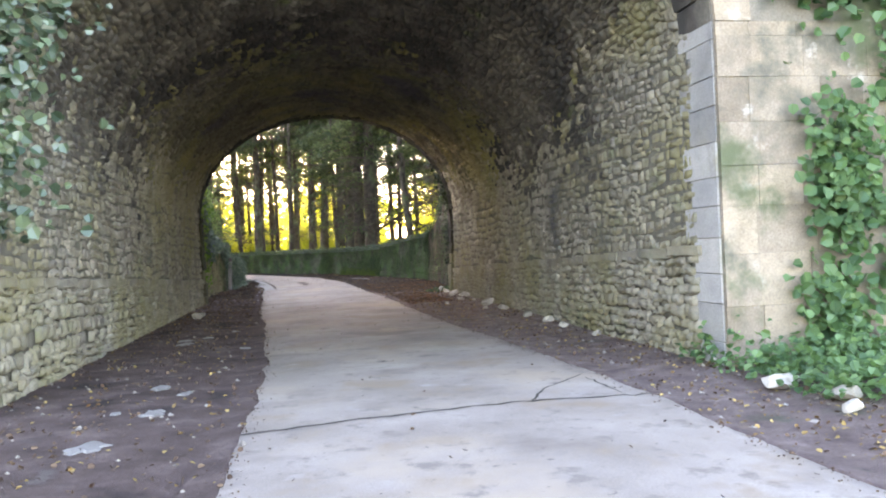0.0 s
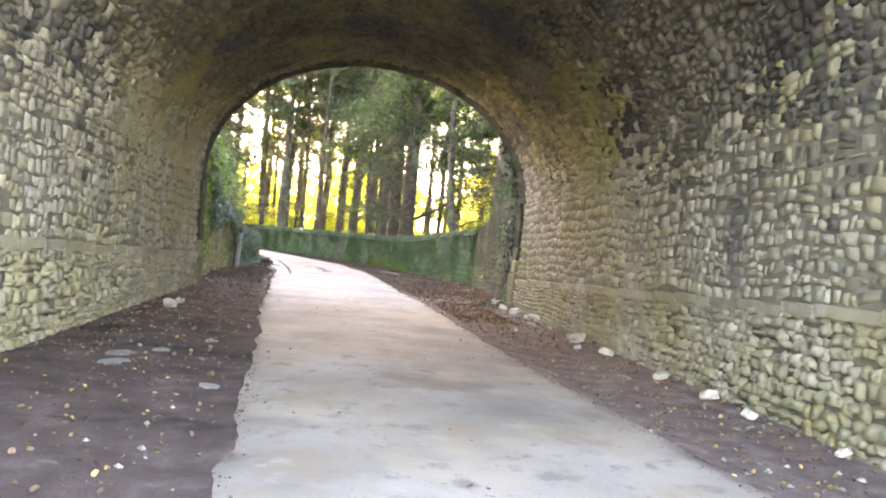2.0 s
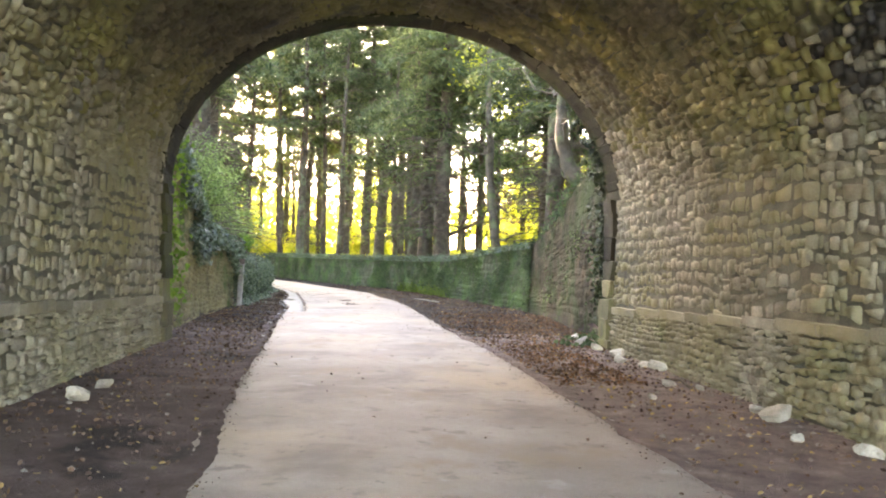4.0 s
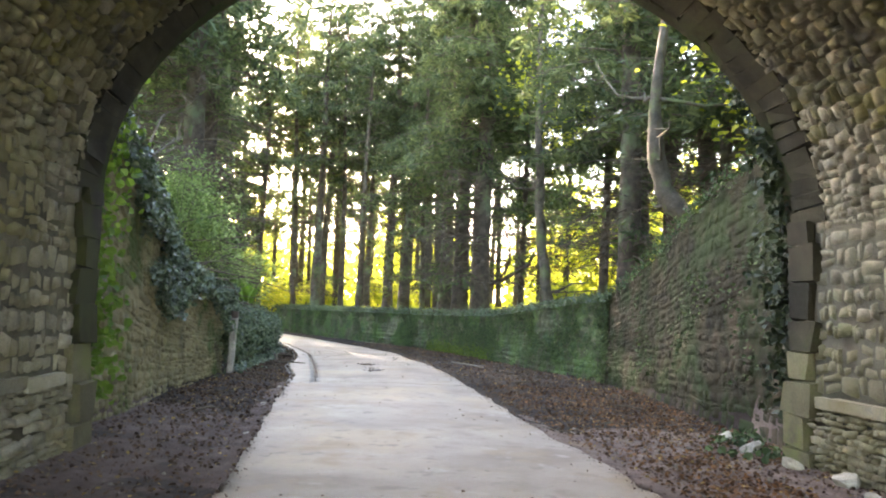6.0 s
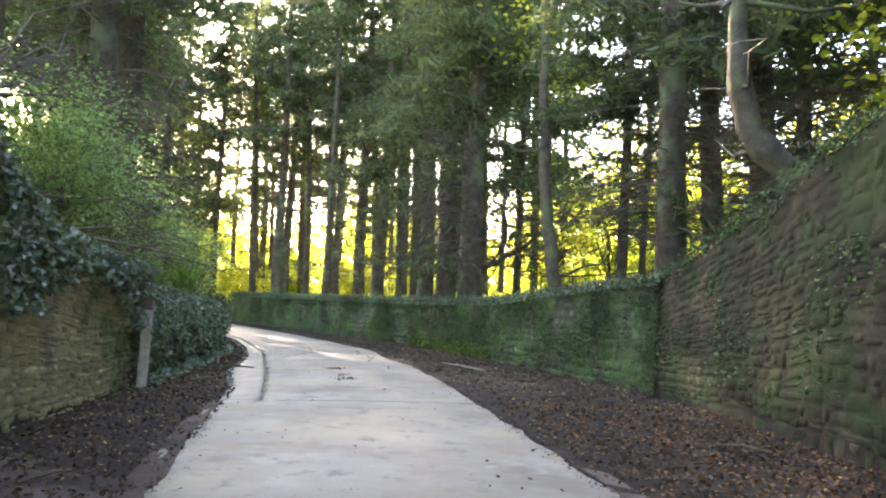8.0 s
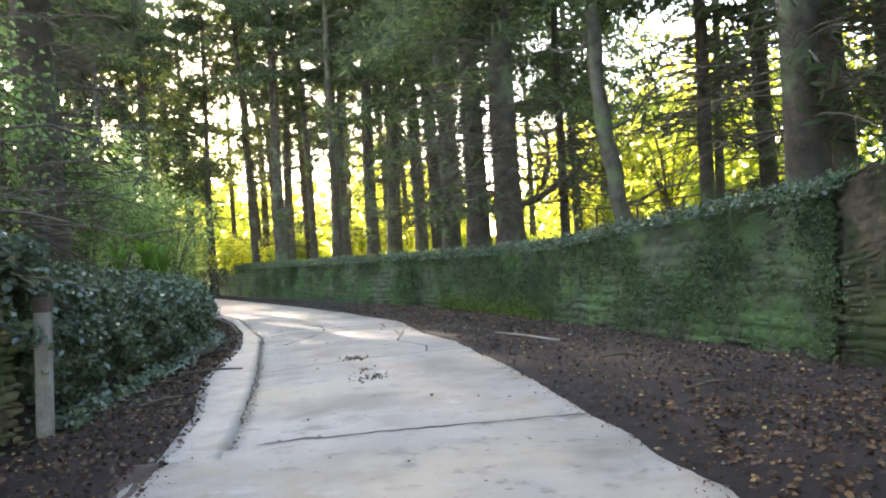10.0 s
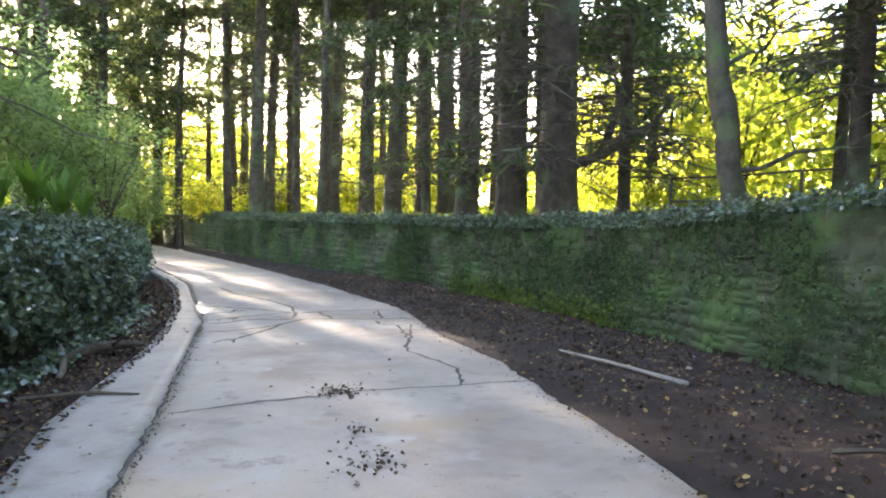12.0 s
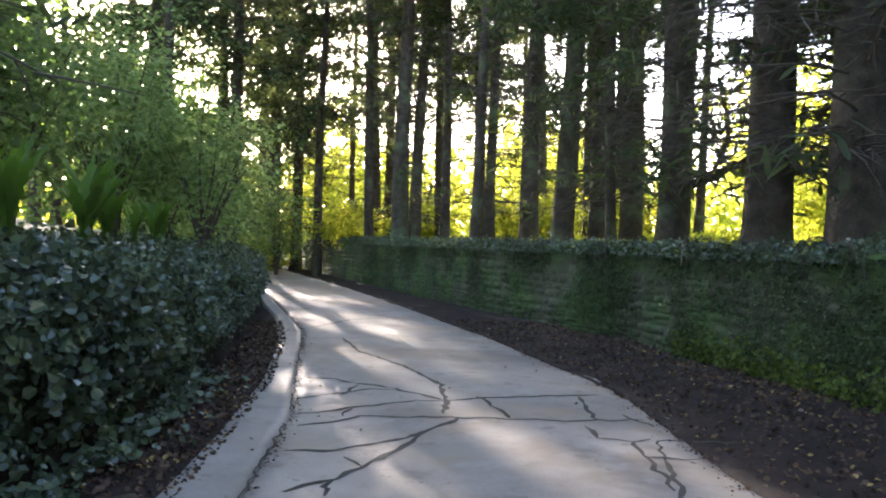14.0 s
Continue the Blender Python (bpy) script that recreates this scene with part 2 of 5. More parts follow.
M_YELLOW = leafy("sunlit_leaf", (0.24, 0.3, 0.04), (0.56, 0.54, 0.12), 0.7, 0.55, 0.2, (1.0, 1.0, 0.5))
M_NEEDLE = leafy("needles", (0.06, 0.085, 0.055), (0.16, 0.19, 0.115), 0.55, 0.7, 0.15)
M_FERN = leafy("fern_leaf", (0.09, 0.19, 0.03), (0.16, 0.28, 0.06), 0.5, 0.5)
M_GRASS = leafy("grass_blade", (0.07, 0.12, 0.02), (0.16, 0.22, 0.05), 0.45, 0.6)
M_LITTER = leafy("wet_litter", (0.05, 0.031, 0.025), (0.15, 0.098, 0.067), 0.05, 0.8, 0.15, (1, 1, 1))
M_RUSSET = leafy("russet_leaf", (0.06, 0.032, 0.02), (0.24, 0.13, 0.065), 0.12, 0.75, 0.2, (1, 1, 1))
M_DEAD = leafy("fallen_leaf", (0.1, 0.05, 0.025), (0.42, 0.3, 0.12), 0.1, 0.8, 0.15, (1, 1, 1))


# ---- mesh helpers ----
def mesh_of(name, verts, faces, material, smooth=False):
    me = bpy.data.meshes.new(name)
    me.from_pydata([tuple(v) for v in np.asarray(verts, float).tolist()], [], [tuple(f) for f in np.asarray(faces, int).tolist()] if isinstance(faces, np.ndarray) else faces)
    me.materials.append(material)
    if smooth:
        me.shade_smooth()
    return me


def thing(name, label="", category="", group="", kind="", me=None, m=None):
    ob = new(name, me)
    if m is not None:
        ob.matrix_basis = m
    return tagged(ob, label, category, group, kind)


def part(name, me, parent, label="", m=None, kind=""):
    ob = new(name, me)
    ob.parent = parent
    if m is not None:
        ob.matrix_basis = m
    return tagged(ob, label, kind=kind)


def join(chunks):
    """Several (verts, faces) as one."""
    vs, fs, n = [], [], 0
    for v, f in chunks:
        vs.append(np.asarray(v, float))
        fs.extend([tuple(int(i) + n for i in face) for face in f])
        n += len(v)
    return np.concatenate(vs), fs


def box(x0, x1, y0, y1, z0, z1):
    v = [(x, y, z) for x in (x0, x1) for y in (y0, y1) for z in (z0, z1)]
    return np.array(v, float), [(0, 1, 3, 2), (4, 6, 7, 5), (0, 4, 5, 1), (2, 3, 7, 6), (0, 2, 6, 4), (1, 5, 7, 3)]


def tube(points, radii, sides=7):
    """A tapered limb along points."""
    pts = [Vector(tuple(float(c) for c in p)) for p in points]
    verts, faces = [], []
    for i, p in enumerate(pts):
        d = (pts[min(i + 1, len(pts) - 1)] - pts[max(i - 1, 0)]).normalized()
        a = d.cross(Vector((0, 0, 1)) if abs(d.z) < 0.9 else Vector((1, 0, 0))).normalized()
        b = d.cross(a)
        for k in range(sides):
            t = 2 * math.pi * k / sides
            verts.append(p + float(radii[i]) * (math.cos(t) * a + math.sin(t) * b))
    for i in range(len(pts) - 1):
        for k in range(sides):
            k2 = (k + 1) % sides
            faces.append((i * sides + k, i * sides + k2, (i + 1) * sides + k2, (i + 1) * sides + k))
    faces.append(tuple(range((len(pts) - 1) * sides, len(pts) * sides)))
    return np.array([tuple(v) for v in verts]), faces


def leaves(rng, centres, normals, size, spread=0.5, long=1.25, fold=0.25):
    """Small folded leaves at centres, facing about along normals: six corners and two faces each."""
    n = len(centres)
    nor = normals + rng.normal(0, spread, (n, 3))
    nor /= np.linalg.norm(nor, axis=1)[:, None] + 1e-9
    side = np.cross(nor, rng.normal(0, 1, (n, 3)))
    side /= np.linalg.norm(side, axis=1)[:, None] + 1e-9
    tip = np.cross(nor, side)
    s = (size * rng.uniform(0.55, 1.35, n))[:, None]
    base, end = centres - tip * s * long * 0.5, centres + tip * s * long * 0.5
    up = nor * s * fold
    left, right = side * s * 0.5, -side * s * 0.5
    v = np.stack([base, base * 0.35 + end * 0.65 + left + up, end, base * 0.35 + end * 0.65 + right + up, base * 0.8 + end * 0.2 + left * 0.85 + up, base * 0.8 + end * 0.2 + right * 0.85 + up], 1).reshape(-1, 3)
    i = np.arange(n)[:, None] * 6
    f = np.concatenate([i + [0, 4, 1, 2], i + [0, 2, 3, 5]])
    return v, f


def leaf_mesh(name, rng, centres, normals, size, material, **k):
    v, f = leaves(rng, np.asarray(centres, float), np.asarray(normals, float), size, **k)
    return mesh_of(name, v, f, material)


# ---- plan ----
U = np.array([-0.165, 0.986, 0.0])
U /= np.linalg.norm(U)
V = np.array([U[1], -U[0], 0.0])
C0 = np.array([-0.65, 8.9, 0.0])
START, LONG, RIGHT, LEFT, SPRING, RISE = -0.95, 15.6, 3.6, -3.95, 2.6, 2.95
MID, HALF = (RIGHT + LEFT) / 2, (RIGHT - LEFT) / 2
TALL, TALL_RISE = 3.75, 2.7   # springing and rise at the flared entrance


def flare(s):
    """How far the vault has opened towards the high entrance: 1 at the mouth, 0 deep inside."""
    t = min(max((s - 0.3) / 7.5, 0.0), 1.0)
    return 1 - t * t * (3 - 2 * t)


def spring(s):
    return SPRING + (TALL - SPRING) * flare(s)


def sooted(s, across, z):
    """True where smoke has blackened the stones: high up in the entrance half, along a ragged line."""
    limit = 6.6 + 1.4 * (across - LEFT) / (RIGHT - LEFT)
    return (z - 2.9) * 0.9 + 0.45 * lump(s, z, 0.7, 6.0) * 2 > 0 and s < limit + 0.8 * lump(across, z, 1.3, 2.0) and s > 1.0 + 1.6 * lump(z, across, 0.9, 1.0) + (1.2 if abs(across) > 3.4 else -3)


def at_tunnel(s, across, z):
    return C0 + U * s + V * across + np.array([0, 0, z])


def line(points):
    """x as a smooth function of y along a line on the plan."""
    pts = np.array(points, float)
    return lambda y: np.interp(y, pts[:, 1], pts[:, 0])


ROAD_L = line([(0.0, -8), (-1.0, 2.0), (-1.6, 6.0), (-2.48, 10.9), (-3.4, 14.9), (-4.5, 19.2), (-5.4, 23.4), (-6.0, 26), (-6.5, 28), (-7.15, 31.3), (-7.6, 33.2), (-8.4, 35.5), (-9.1, 38.9), (-9.5, 40.3), (-10.2, 42.5), (-11.4, 45.5), (-13.0, 48.8), (-14.4, 51.2), (-17.3, 56.5), (-21, 62.5), (-40, 90)])
GUTTER = line([(-6.3, 30.0), (-7.05, 33.2), (-7.75, 35.9), (-8.65, 39.0), (-9.3, 41.2), (-10.45, 44.0), (-11.6, 46.8), (-13.4, 50), (-17.2, 56.8), (-20.9, 62.7), (-40, 90.3)])
ROAD_R = line([(4.2, -8), (3.0, 2.0), (2.45, 4.5), (2.0, 7.5), (1.49, 9.7), (0.6, 13.4), (-0.1, 16.1), (-0.85, 19.8), (-1.7, 24.2), (-2.5, 27.1), (-3.1, 30.2), (-4.0, 34.2), (-5.1, 38.6), (-5.8, 40.3), (-6.6, 43.2), (-8.7, 47.4), (-11.9, 53), (-16.5, 60.5), (-37, 92)])
WALL_R = line([(5.5, -8), (5.2, 9.0), (5.0, 9.4), (0.55, 24.6), (0.45, 26.6), (0.15, 28.2), (-0.1, 31.4), (-0.65, 34.4), (-1.4, 36.2), (-2.35, 38.4), (-3.9, 42.6), (-5.2, 45.3), (-6.6, 47.8), (-8.9, 51), (-13.1, 57), (-18.4, 65.3), (-34, 92)])
WALL_L = line([(-4.2, -8), (-4.6, 8.2), (-5.0, 8.6), (-7.45, 22.9), (-7.65, 24.2), (-7.8, 26), (-8.35, 28.5), (-8.75, 32.0), (-9.27, 35), (-9.42, 36.5), (-9.72, 38.4), (-10.05, 40), (-10.55, 41.5), (-12.2, 45.8), (-14.9, 52), (-18.7, 59.5), (-42, 92)])


def height_of(points):
    pts = np.array(points, float)
    return lambda y: np.interp(y, pts[:, 0], pts[:, 1])


TOP_R = height_of([(24, 4.0), (26.4, 3.95), (28, 3.6), (30.3, 3.1), (32, 2.6), (34.3, 2.0), (35.3, 1.98), (37.4, 1.82), (40.8, 1.57), (45, 1.5), (92, 1.5)])
TOP_L = height_of([(22, 4.3), (24.7, 4.05), (25.6, 3.6), (26.8, 3.0), (28.2, 2.4), (29.2, 2.05), (30.5, 1.85), (32.2, 1.75)])
HEDGE_TOP = height_of([(32, 1.75), (35, 1.55), (38, 1.38), (41.8, 1.22), (46, 1.2), (60, 1.2)])
BANK_R = height_of([(8, 0.0), (20, 3.5), (26.4, 3.75), (28, 3.4), (30.3, 2.9), (34.3, 1.75), (37.4, 1.5), (40.8, 1.3), (46, 1.2), (92, 1.1)])
BANK_L = height_of([(7, 0.0), (20, 3.5), (25.6, 3.3), (28.2, 2.1), (30.5, 1.6), (34, 1.3), (42, 1.0), (92, 0.9)])


def lump(x, y, s, k=0.0):
    return noise.noise(Vector((x * s, y * s, k)))


def verge(x, y):
    """The ground between road and walls: a little higher towards the walls."""
    out = max(ROAD_L(y) - x, x - ROAD_R(y), 0.0)
    return 0.0 + 0.05 * min(out / 1.2, 1.0) + (0.03 * lump(x, y, 1.3) + 0.015 * lump(x, y, 5.0)) * min(out / 0.3, 1.0) - (0.05 if out == 0 else 0.0)


def land(x, y):
    """The height of the ground anywhere."""
    l, r = WALL_L(y), WALL_R(y)
    if l <= x <= r:
        return verge(x, y)
    if x > r:
        d, h = x - r, BANK_R(y)
    else:
        d, h = l - x, BANK_L(y)
    rise = 0.05 * min(d, 40) if x > r else 0.1 * min(d, 14)
    return (h + rise * (1 if y > 22 else 0.3)) * min(d / 0.3, 1.0) + 0.12 * lump(x, y, 0.4, 3.0)


# ---- ground: one sheet out to the horizon ----
def build_ground():
    ys = np.concatenate([[-600, -200, -60, -25, -12], np.arange(-8, 70, 0.4), [72, 76, 82, 90, 110, 160, 300, 700]])
    outs = [0.06, 0.3, 0.8, 1.6, 2.6, 4, 6, 9, 13, 20, 32, 60, 140, 400, 700]
    cols = 22
    verts, faces = [], []
    for y in ys:
        l, r = WALL_L(y), WALL_R(y)
        xs = [l - d for d in reversed(outs)] + [l + (r - l) * i / cols for i in range(cols + 1)] + [r + d for d in outs]
        verts += [(x, y, land(x, y)) for x in xs]
    w = cols + 1 + 2 * len(outs)
    for j in range(len(ys) - 1):
        for i in range(w - 1):
            a = j * w + i
            faces.append((a, a + 1, a + w + 1, a + w))
    me = mesh_of("ground", verts, faces, M_SOIL, True)
    me.materials.append(M_EARTH)
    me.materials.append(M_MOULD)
    me.materials.append(M_DARKSOIL)
    me.materials.append(M_FIELD)
    n = len(outs)
    for p in me.polygons:
        c = p.index % (w - 1)
        field = p.center.x > WALL_R(p.center.y) + 1.5 and p.center.y > 40
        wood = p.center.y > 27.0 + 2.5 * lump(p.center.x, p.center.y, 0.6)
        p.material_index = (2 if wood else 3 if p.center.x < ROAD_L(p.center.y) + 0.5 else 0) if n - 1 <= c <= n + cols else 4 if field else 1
    thing("ground", "dark leaf-littered earth verges and rising banks", "ground", kind="structure", me=me)


build_ground()


# ---- road ----
def strip(left, right, y0, y1, step, z, cols, ragged=0.0, crown=0.0, seed=0.0):
    ys = np.arange(y0, y1 + 1e-6, step)
    verts, faces = [], []
    for y in ys:
        a = left(y) + ragged * (0.08 if y > 31.5 else 1.0) * (lump(y, seed, 1.1) + 0.5 * lump(y, seed, 4.0) + 0.35 * lump(y, seed, 11.0))
        b = right(y) + ragged * (lump(y, seed + 9, 1.1) + 0.5 * lump(y, seed + 9, 4.0) + 0.35 * lump(y, seed + 9, 11.0))
        for i in range(cols + 1):
            t = (i - 1) / (cols - 2) if 0 < i < cols else i / cols
            x = a + (b - a) * t + (-0.03 if i == 0 else 0.03 if i == cols else 0)
            verts.append((x, y, z + crown * (1 - (2 * t - 1) ** 2) + 0.008 * lump(x, y, 0.8, 5.0) - (0.06 if i in (0, cols) else 0)))
    for j in range(len(ys) - 1):
        for i in range(cols):
            k = j * (cols + 1) + i
            faces.append((k, k + 1, k + cols + 2, k + cols + 1))
    return np.array(verts), faces


def build_road():
    inner = lambda y: max(ROAD_L(y), GUTTER(y)) if y > 31.5 else ROAD_L(y)
    v, f = strip(inner, ROAD_R, -8, 88, 0.08, 0.02, 24, 0.17, 0.02)
    road = thing("road", "worn pale concrete lane with cracks and drifted soil", "road", kind="structure", me=mesh_of("road", v, f, M_ROAD, True))
    v, f = strip(ROAD_L, lambda y: GUTTER(y) - 0.045, 31.2, 88, 0.12, 0.034, 7, 0.02, -0.012, 4.0)
    thing("gutter", "smooth grey concrete drainage gutter beside the lane", "gutter", kind="structure", me=mesh_of("gutter", v, f, M_GUTTER, True))
    return road


road = build_road()


def crack(points, width, seed):
    """A wandering dark crack in the concrete, along points of the plan."""
    rng = np.random.default_rng(seed)
    pts = []
    for (x0, y0), (x1, y1) in zip(points[:-1], points[1:]):
        n = max(2, int(math.hypot(x1 - x0, y1 - y0) / 0.1))
        for i in range(n):
            t = i / n
            pts.append((x0 + (x1 - x0) * t + rng.normal(0, 0.015), y0 + (y1 - y0) * t + rng.normal(0, 0.02)))
    pts.append(points[-1])
    v, f = [], []
    for i, (x, y) in enumerate(pts):
        a, b = pts[max(i - 1, 0)], pts[min(i + 1, len(pts) - 1)]
        d = Vector((b[0] - a[0], b[1] - a[1], 0)).normalized()
        w = width * rng.uniform(0.4, 1.2) * (0.35 if i in (0, len(pts) - 1) else 1)
        z = road_z(x, y) + 0.004
        v += [(x - d.y * w, y + d.x * w, z), (x + d.y * w, y - d.x * w, z)]
        if i:
            k = 2 * i
            f.append((k - 2, k - 1, k + 1, k))
    part("crack", mesh_of("crack", v, f, M_CRACK), road)


def road_z(x, y):
    a = max(ROAD_L(y), GUTTER(y)) if y > 31.5 else ROAD_L(y)
    t = min(max((x - a) / (ROAD_R(y) - a), 0), 1)
    return 0.02 + 0.02 * (1 - (2 * t - 1) ** 2) + 0.008 * lump(x, y, 0.8, 5.0)


CRACKS = [
    ([(-1.7, 6.4), (-0.41, 6.81), (0.8, 7.2), (1.98, 7.41)], 0.022),
    ([(0.8, 7.2), (1.0, 7.8), (1.5, 8.6)], 0.014),
    ([(1.5, 8.4), (1.7, 7.4)], 0.012),
    ([(-6.49, 31.66), (-4.93, 31.91), (-3.59, 32.25)], 0.022),
    ([(-7.7, 35.95), (-6.63, 36.7), (-5.53, 37.25), (-4.9, 37.6)], 0.018),
    ([(-5.53, 37.25), (-5.6, 38.1), (-6.2, 39.07), (-6.34, 41.3), (-5.7, 41.5)], 0.022),
]
WEB = [
    ([(-9.92, 42.85), (-9.57, 42.85), (-9.19, 42.65), (-8.8, 42.55), (-8.25, 42.17)], 0.03),
    ([(-9.57, 41.78), (-9.25, 42.17), (-9.01, 42.46), (-8.78, 42.49)], 0.024),
    ([(-9.19, 42.65), (-9.2, 42.22), (-9.21, 42.07)], 0.024),
    ([(-9.3, 41.16), (-8.91, 41.53), (-8.52, 41.95), (-8.15, 42.2), (-7.67, 42.52), (-6.84, 43.03)], 0.03),
    ([(-9.08, 40.83), (-8.86, 41.0), (-8.72, 41.29), (-8.44, 41.33), (-7.99, 41.46), (-7.53, 41.59), (-7.07, 41.68), (-6.42, 42.04)], 0.03),
    ([(-10.7, 46.14), (-9.95, 44.85), (-9.27, 44.12), (-8.84, 43.55), (-8.42, 42.87), (-8.22, 42.23), (-8.09, 41.58)], 0.03),
    ([(-8.88, 40.08), (-8.52, 40.22), (-8.2, 40.53), (-8.05, 40.96), (-7.93, 41.44)], 0.03),
    ([(-8.52, 39.31), (-8.31, 39.56), (-8.22, 39.84), (-8.14, 40.31), (-8.05, 40.96)], 0.03),
    ([(-8.31, 39.56), (-8.24, 39.24)], 0.024),
    ([(-8.4, 40.06), (-8.22, 39.84)], 0.024),
]
WEB_EAST = [
    ([(-7.96, 42.43), (-7.69, 41.98), (-7.52, 41.6)], 0.024),
    ([(-8.91, 41.53), (-8.86, 41.22)], 0.024),
    ([(-11.69, 47.33), (-11.5, 48.72), (-10.57, 50.02)], 0.024),
    ([(-7.02, 42.81), (-6.88, 42.05), (-6.8, 41.85)], 0.024),
    ([(-6.9, 41.53), (-6.77, 41.18), (-6.52, 41.15), (-6.39, 41.32)], 0.024),
    ([(-6.52, 41.15), (-6.41, 40.69), (-6.33, 40.23), (-6.28, 39.99)], 0.024),
    ([(-6.41, 40.77), (-6.06, 40.86)], 0.024),
    ([(-6.61, 42.16), (-6.34, 41.8)], 0.024),
]
for i, (pts, w) in enumerate(CRACKS + WEB + WEB_EAST):
    crack(pts, w, i)
joint = [(GUTTER(y) - 0.015, y) for y in np.arange(32.5, 52, 1.2)]
crack(joint, 0.012, 77)


# ---- masonry ----
def courses(rng, a0, a1, b0, b1, high, wide, jitter=0.03, drift=0.06):
    """Roughly coursed rubble: four corners of each stone, in the wall's own measures."""
    out, b = [], b0
    while b < b1 - 0.03:
        h = min(rng.uniform(*high), b1 - b)
        a = a0 + rng.uniform(-0.1, 0.0)
        while a < a1:
            w = (wide[0] + (wide[1] - wide[0]) * rng.random() ** 1.5) * (1.35 if h > 0.8 * high[1] else 1)
            split = rng.random() < 0.22 and h > 0.12
            for q0, q1 in (((b, b + h * 0.5), (b + h * 0.5, b + h)) if split else ((b, b + h),)):
                j = rng.uniform(-jitter, jitter, (4, 2))
                rise = drift * (lump(a, b, 0.7, 2.0) + 0.5 * lump(a, b, 2.3, 4.0))
                far = drift * (lump(a + w, b, 0.7, 2.0) + 0.5 * lump(a + w, b, 2.3, 4.0))
                out.append(np.array([(a, q0 + rise), (a + w, q0 + far), (a + w, q1 + far), (a, q1 + rise)]) + j)
            a += w
        b += h
    return out


def stone_block(rng, quad, gap, proud):
    """One rounded, uneven stone over four corners: a 4 x 4 grid of (a, b, out)."""
    c = quad.mean(0)
    size = np.maximum(np.ptp(quad, axis=0), 0.04)
    q = c + (quad - c) * (1 - gap / size)
    e = rng.uniform(0.13, 0.24)
    g = np.array([0.0, e, 1 - e, 1.0])
    pts = np.zeros((4, 4, 3))
    p = proud * rng.uniform(0.35, 1.5)
    tilt = rng.uniform(-0.4, 0.4, 2) * p
    for i, s in enumerate(g):
        for j, t in enumerate(g):
            ab = (q[0] * (1 - s) + q[1] * s) * (1 - t) + (q[3] * (1 - s) + q[2] * s) * t
            edge = (i in (0, 3)) + (j in (0, 3))
            if edge == 2:
                ab = ab + (c - ab) * rng.uniform(0.06, 0.28)
            elif edge == 1:
                ab = ab + (c - ab) * rng.uniform(-0.04, 0.1)
            pts[i, j] = (*ab, -0.03 if edge else p + tilt[0] * (2 * s - 1) + tilt[1] * (2 * t - 1) + rng.uniform(-0.35, 0.35) * p)
    return pts.reshape(-1, 3)


GRID = [(i * 4 + j, (i + 1) * 4 + j, (i + 1) * 4 + j + 1, i * 4 + j + 1) for i in range(3) for j in range(3)]


def rubble(parent, quads, place, rng, material, single, gap=0.006, proud=0.027, missing=0.014, nearest=None, most=300, name="stone"):
    """Stones over quads; those in the stretch nearest become pieces of their own, the rest one joined part."""
    many, ones = [], []
    for quad in quads:
        if rng.random() < missing:
            continue
        pts = stone_block(rng, quad, gap, proud)
        c = quad.mean(0)
        xyz = np.array([place(*p) for p in pts])
        if nearest and nearest[0] < c[0] < nearest[1] and nearest[2] < c[1] < nearest[3] and len(ones) < most:
            ones.append(xyz)
        else:
            many.append((xyz, GRID))
    if many:
        v, f = join(many)
        part("rubble", mesh_of("rubble", v, f, material, True), parent, kind="stuff")
    for xyz in ones:
        c = xyz.mean(0)
        part(name, mesh_of(name, xyz - c, GRID, single, True), parent, m=Matrix.Translation(c))


def string_height(s):
    return 1.27 - 0.037 * s


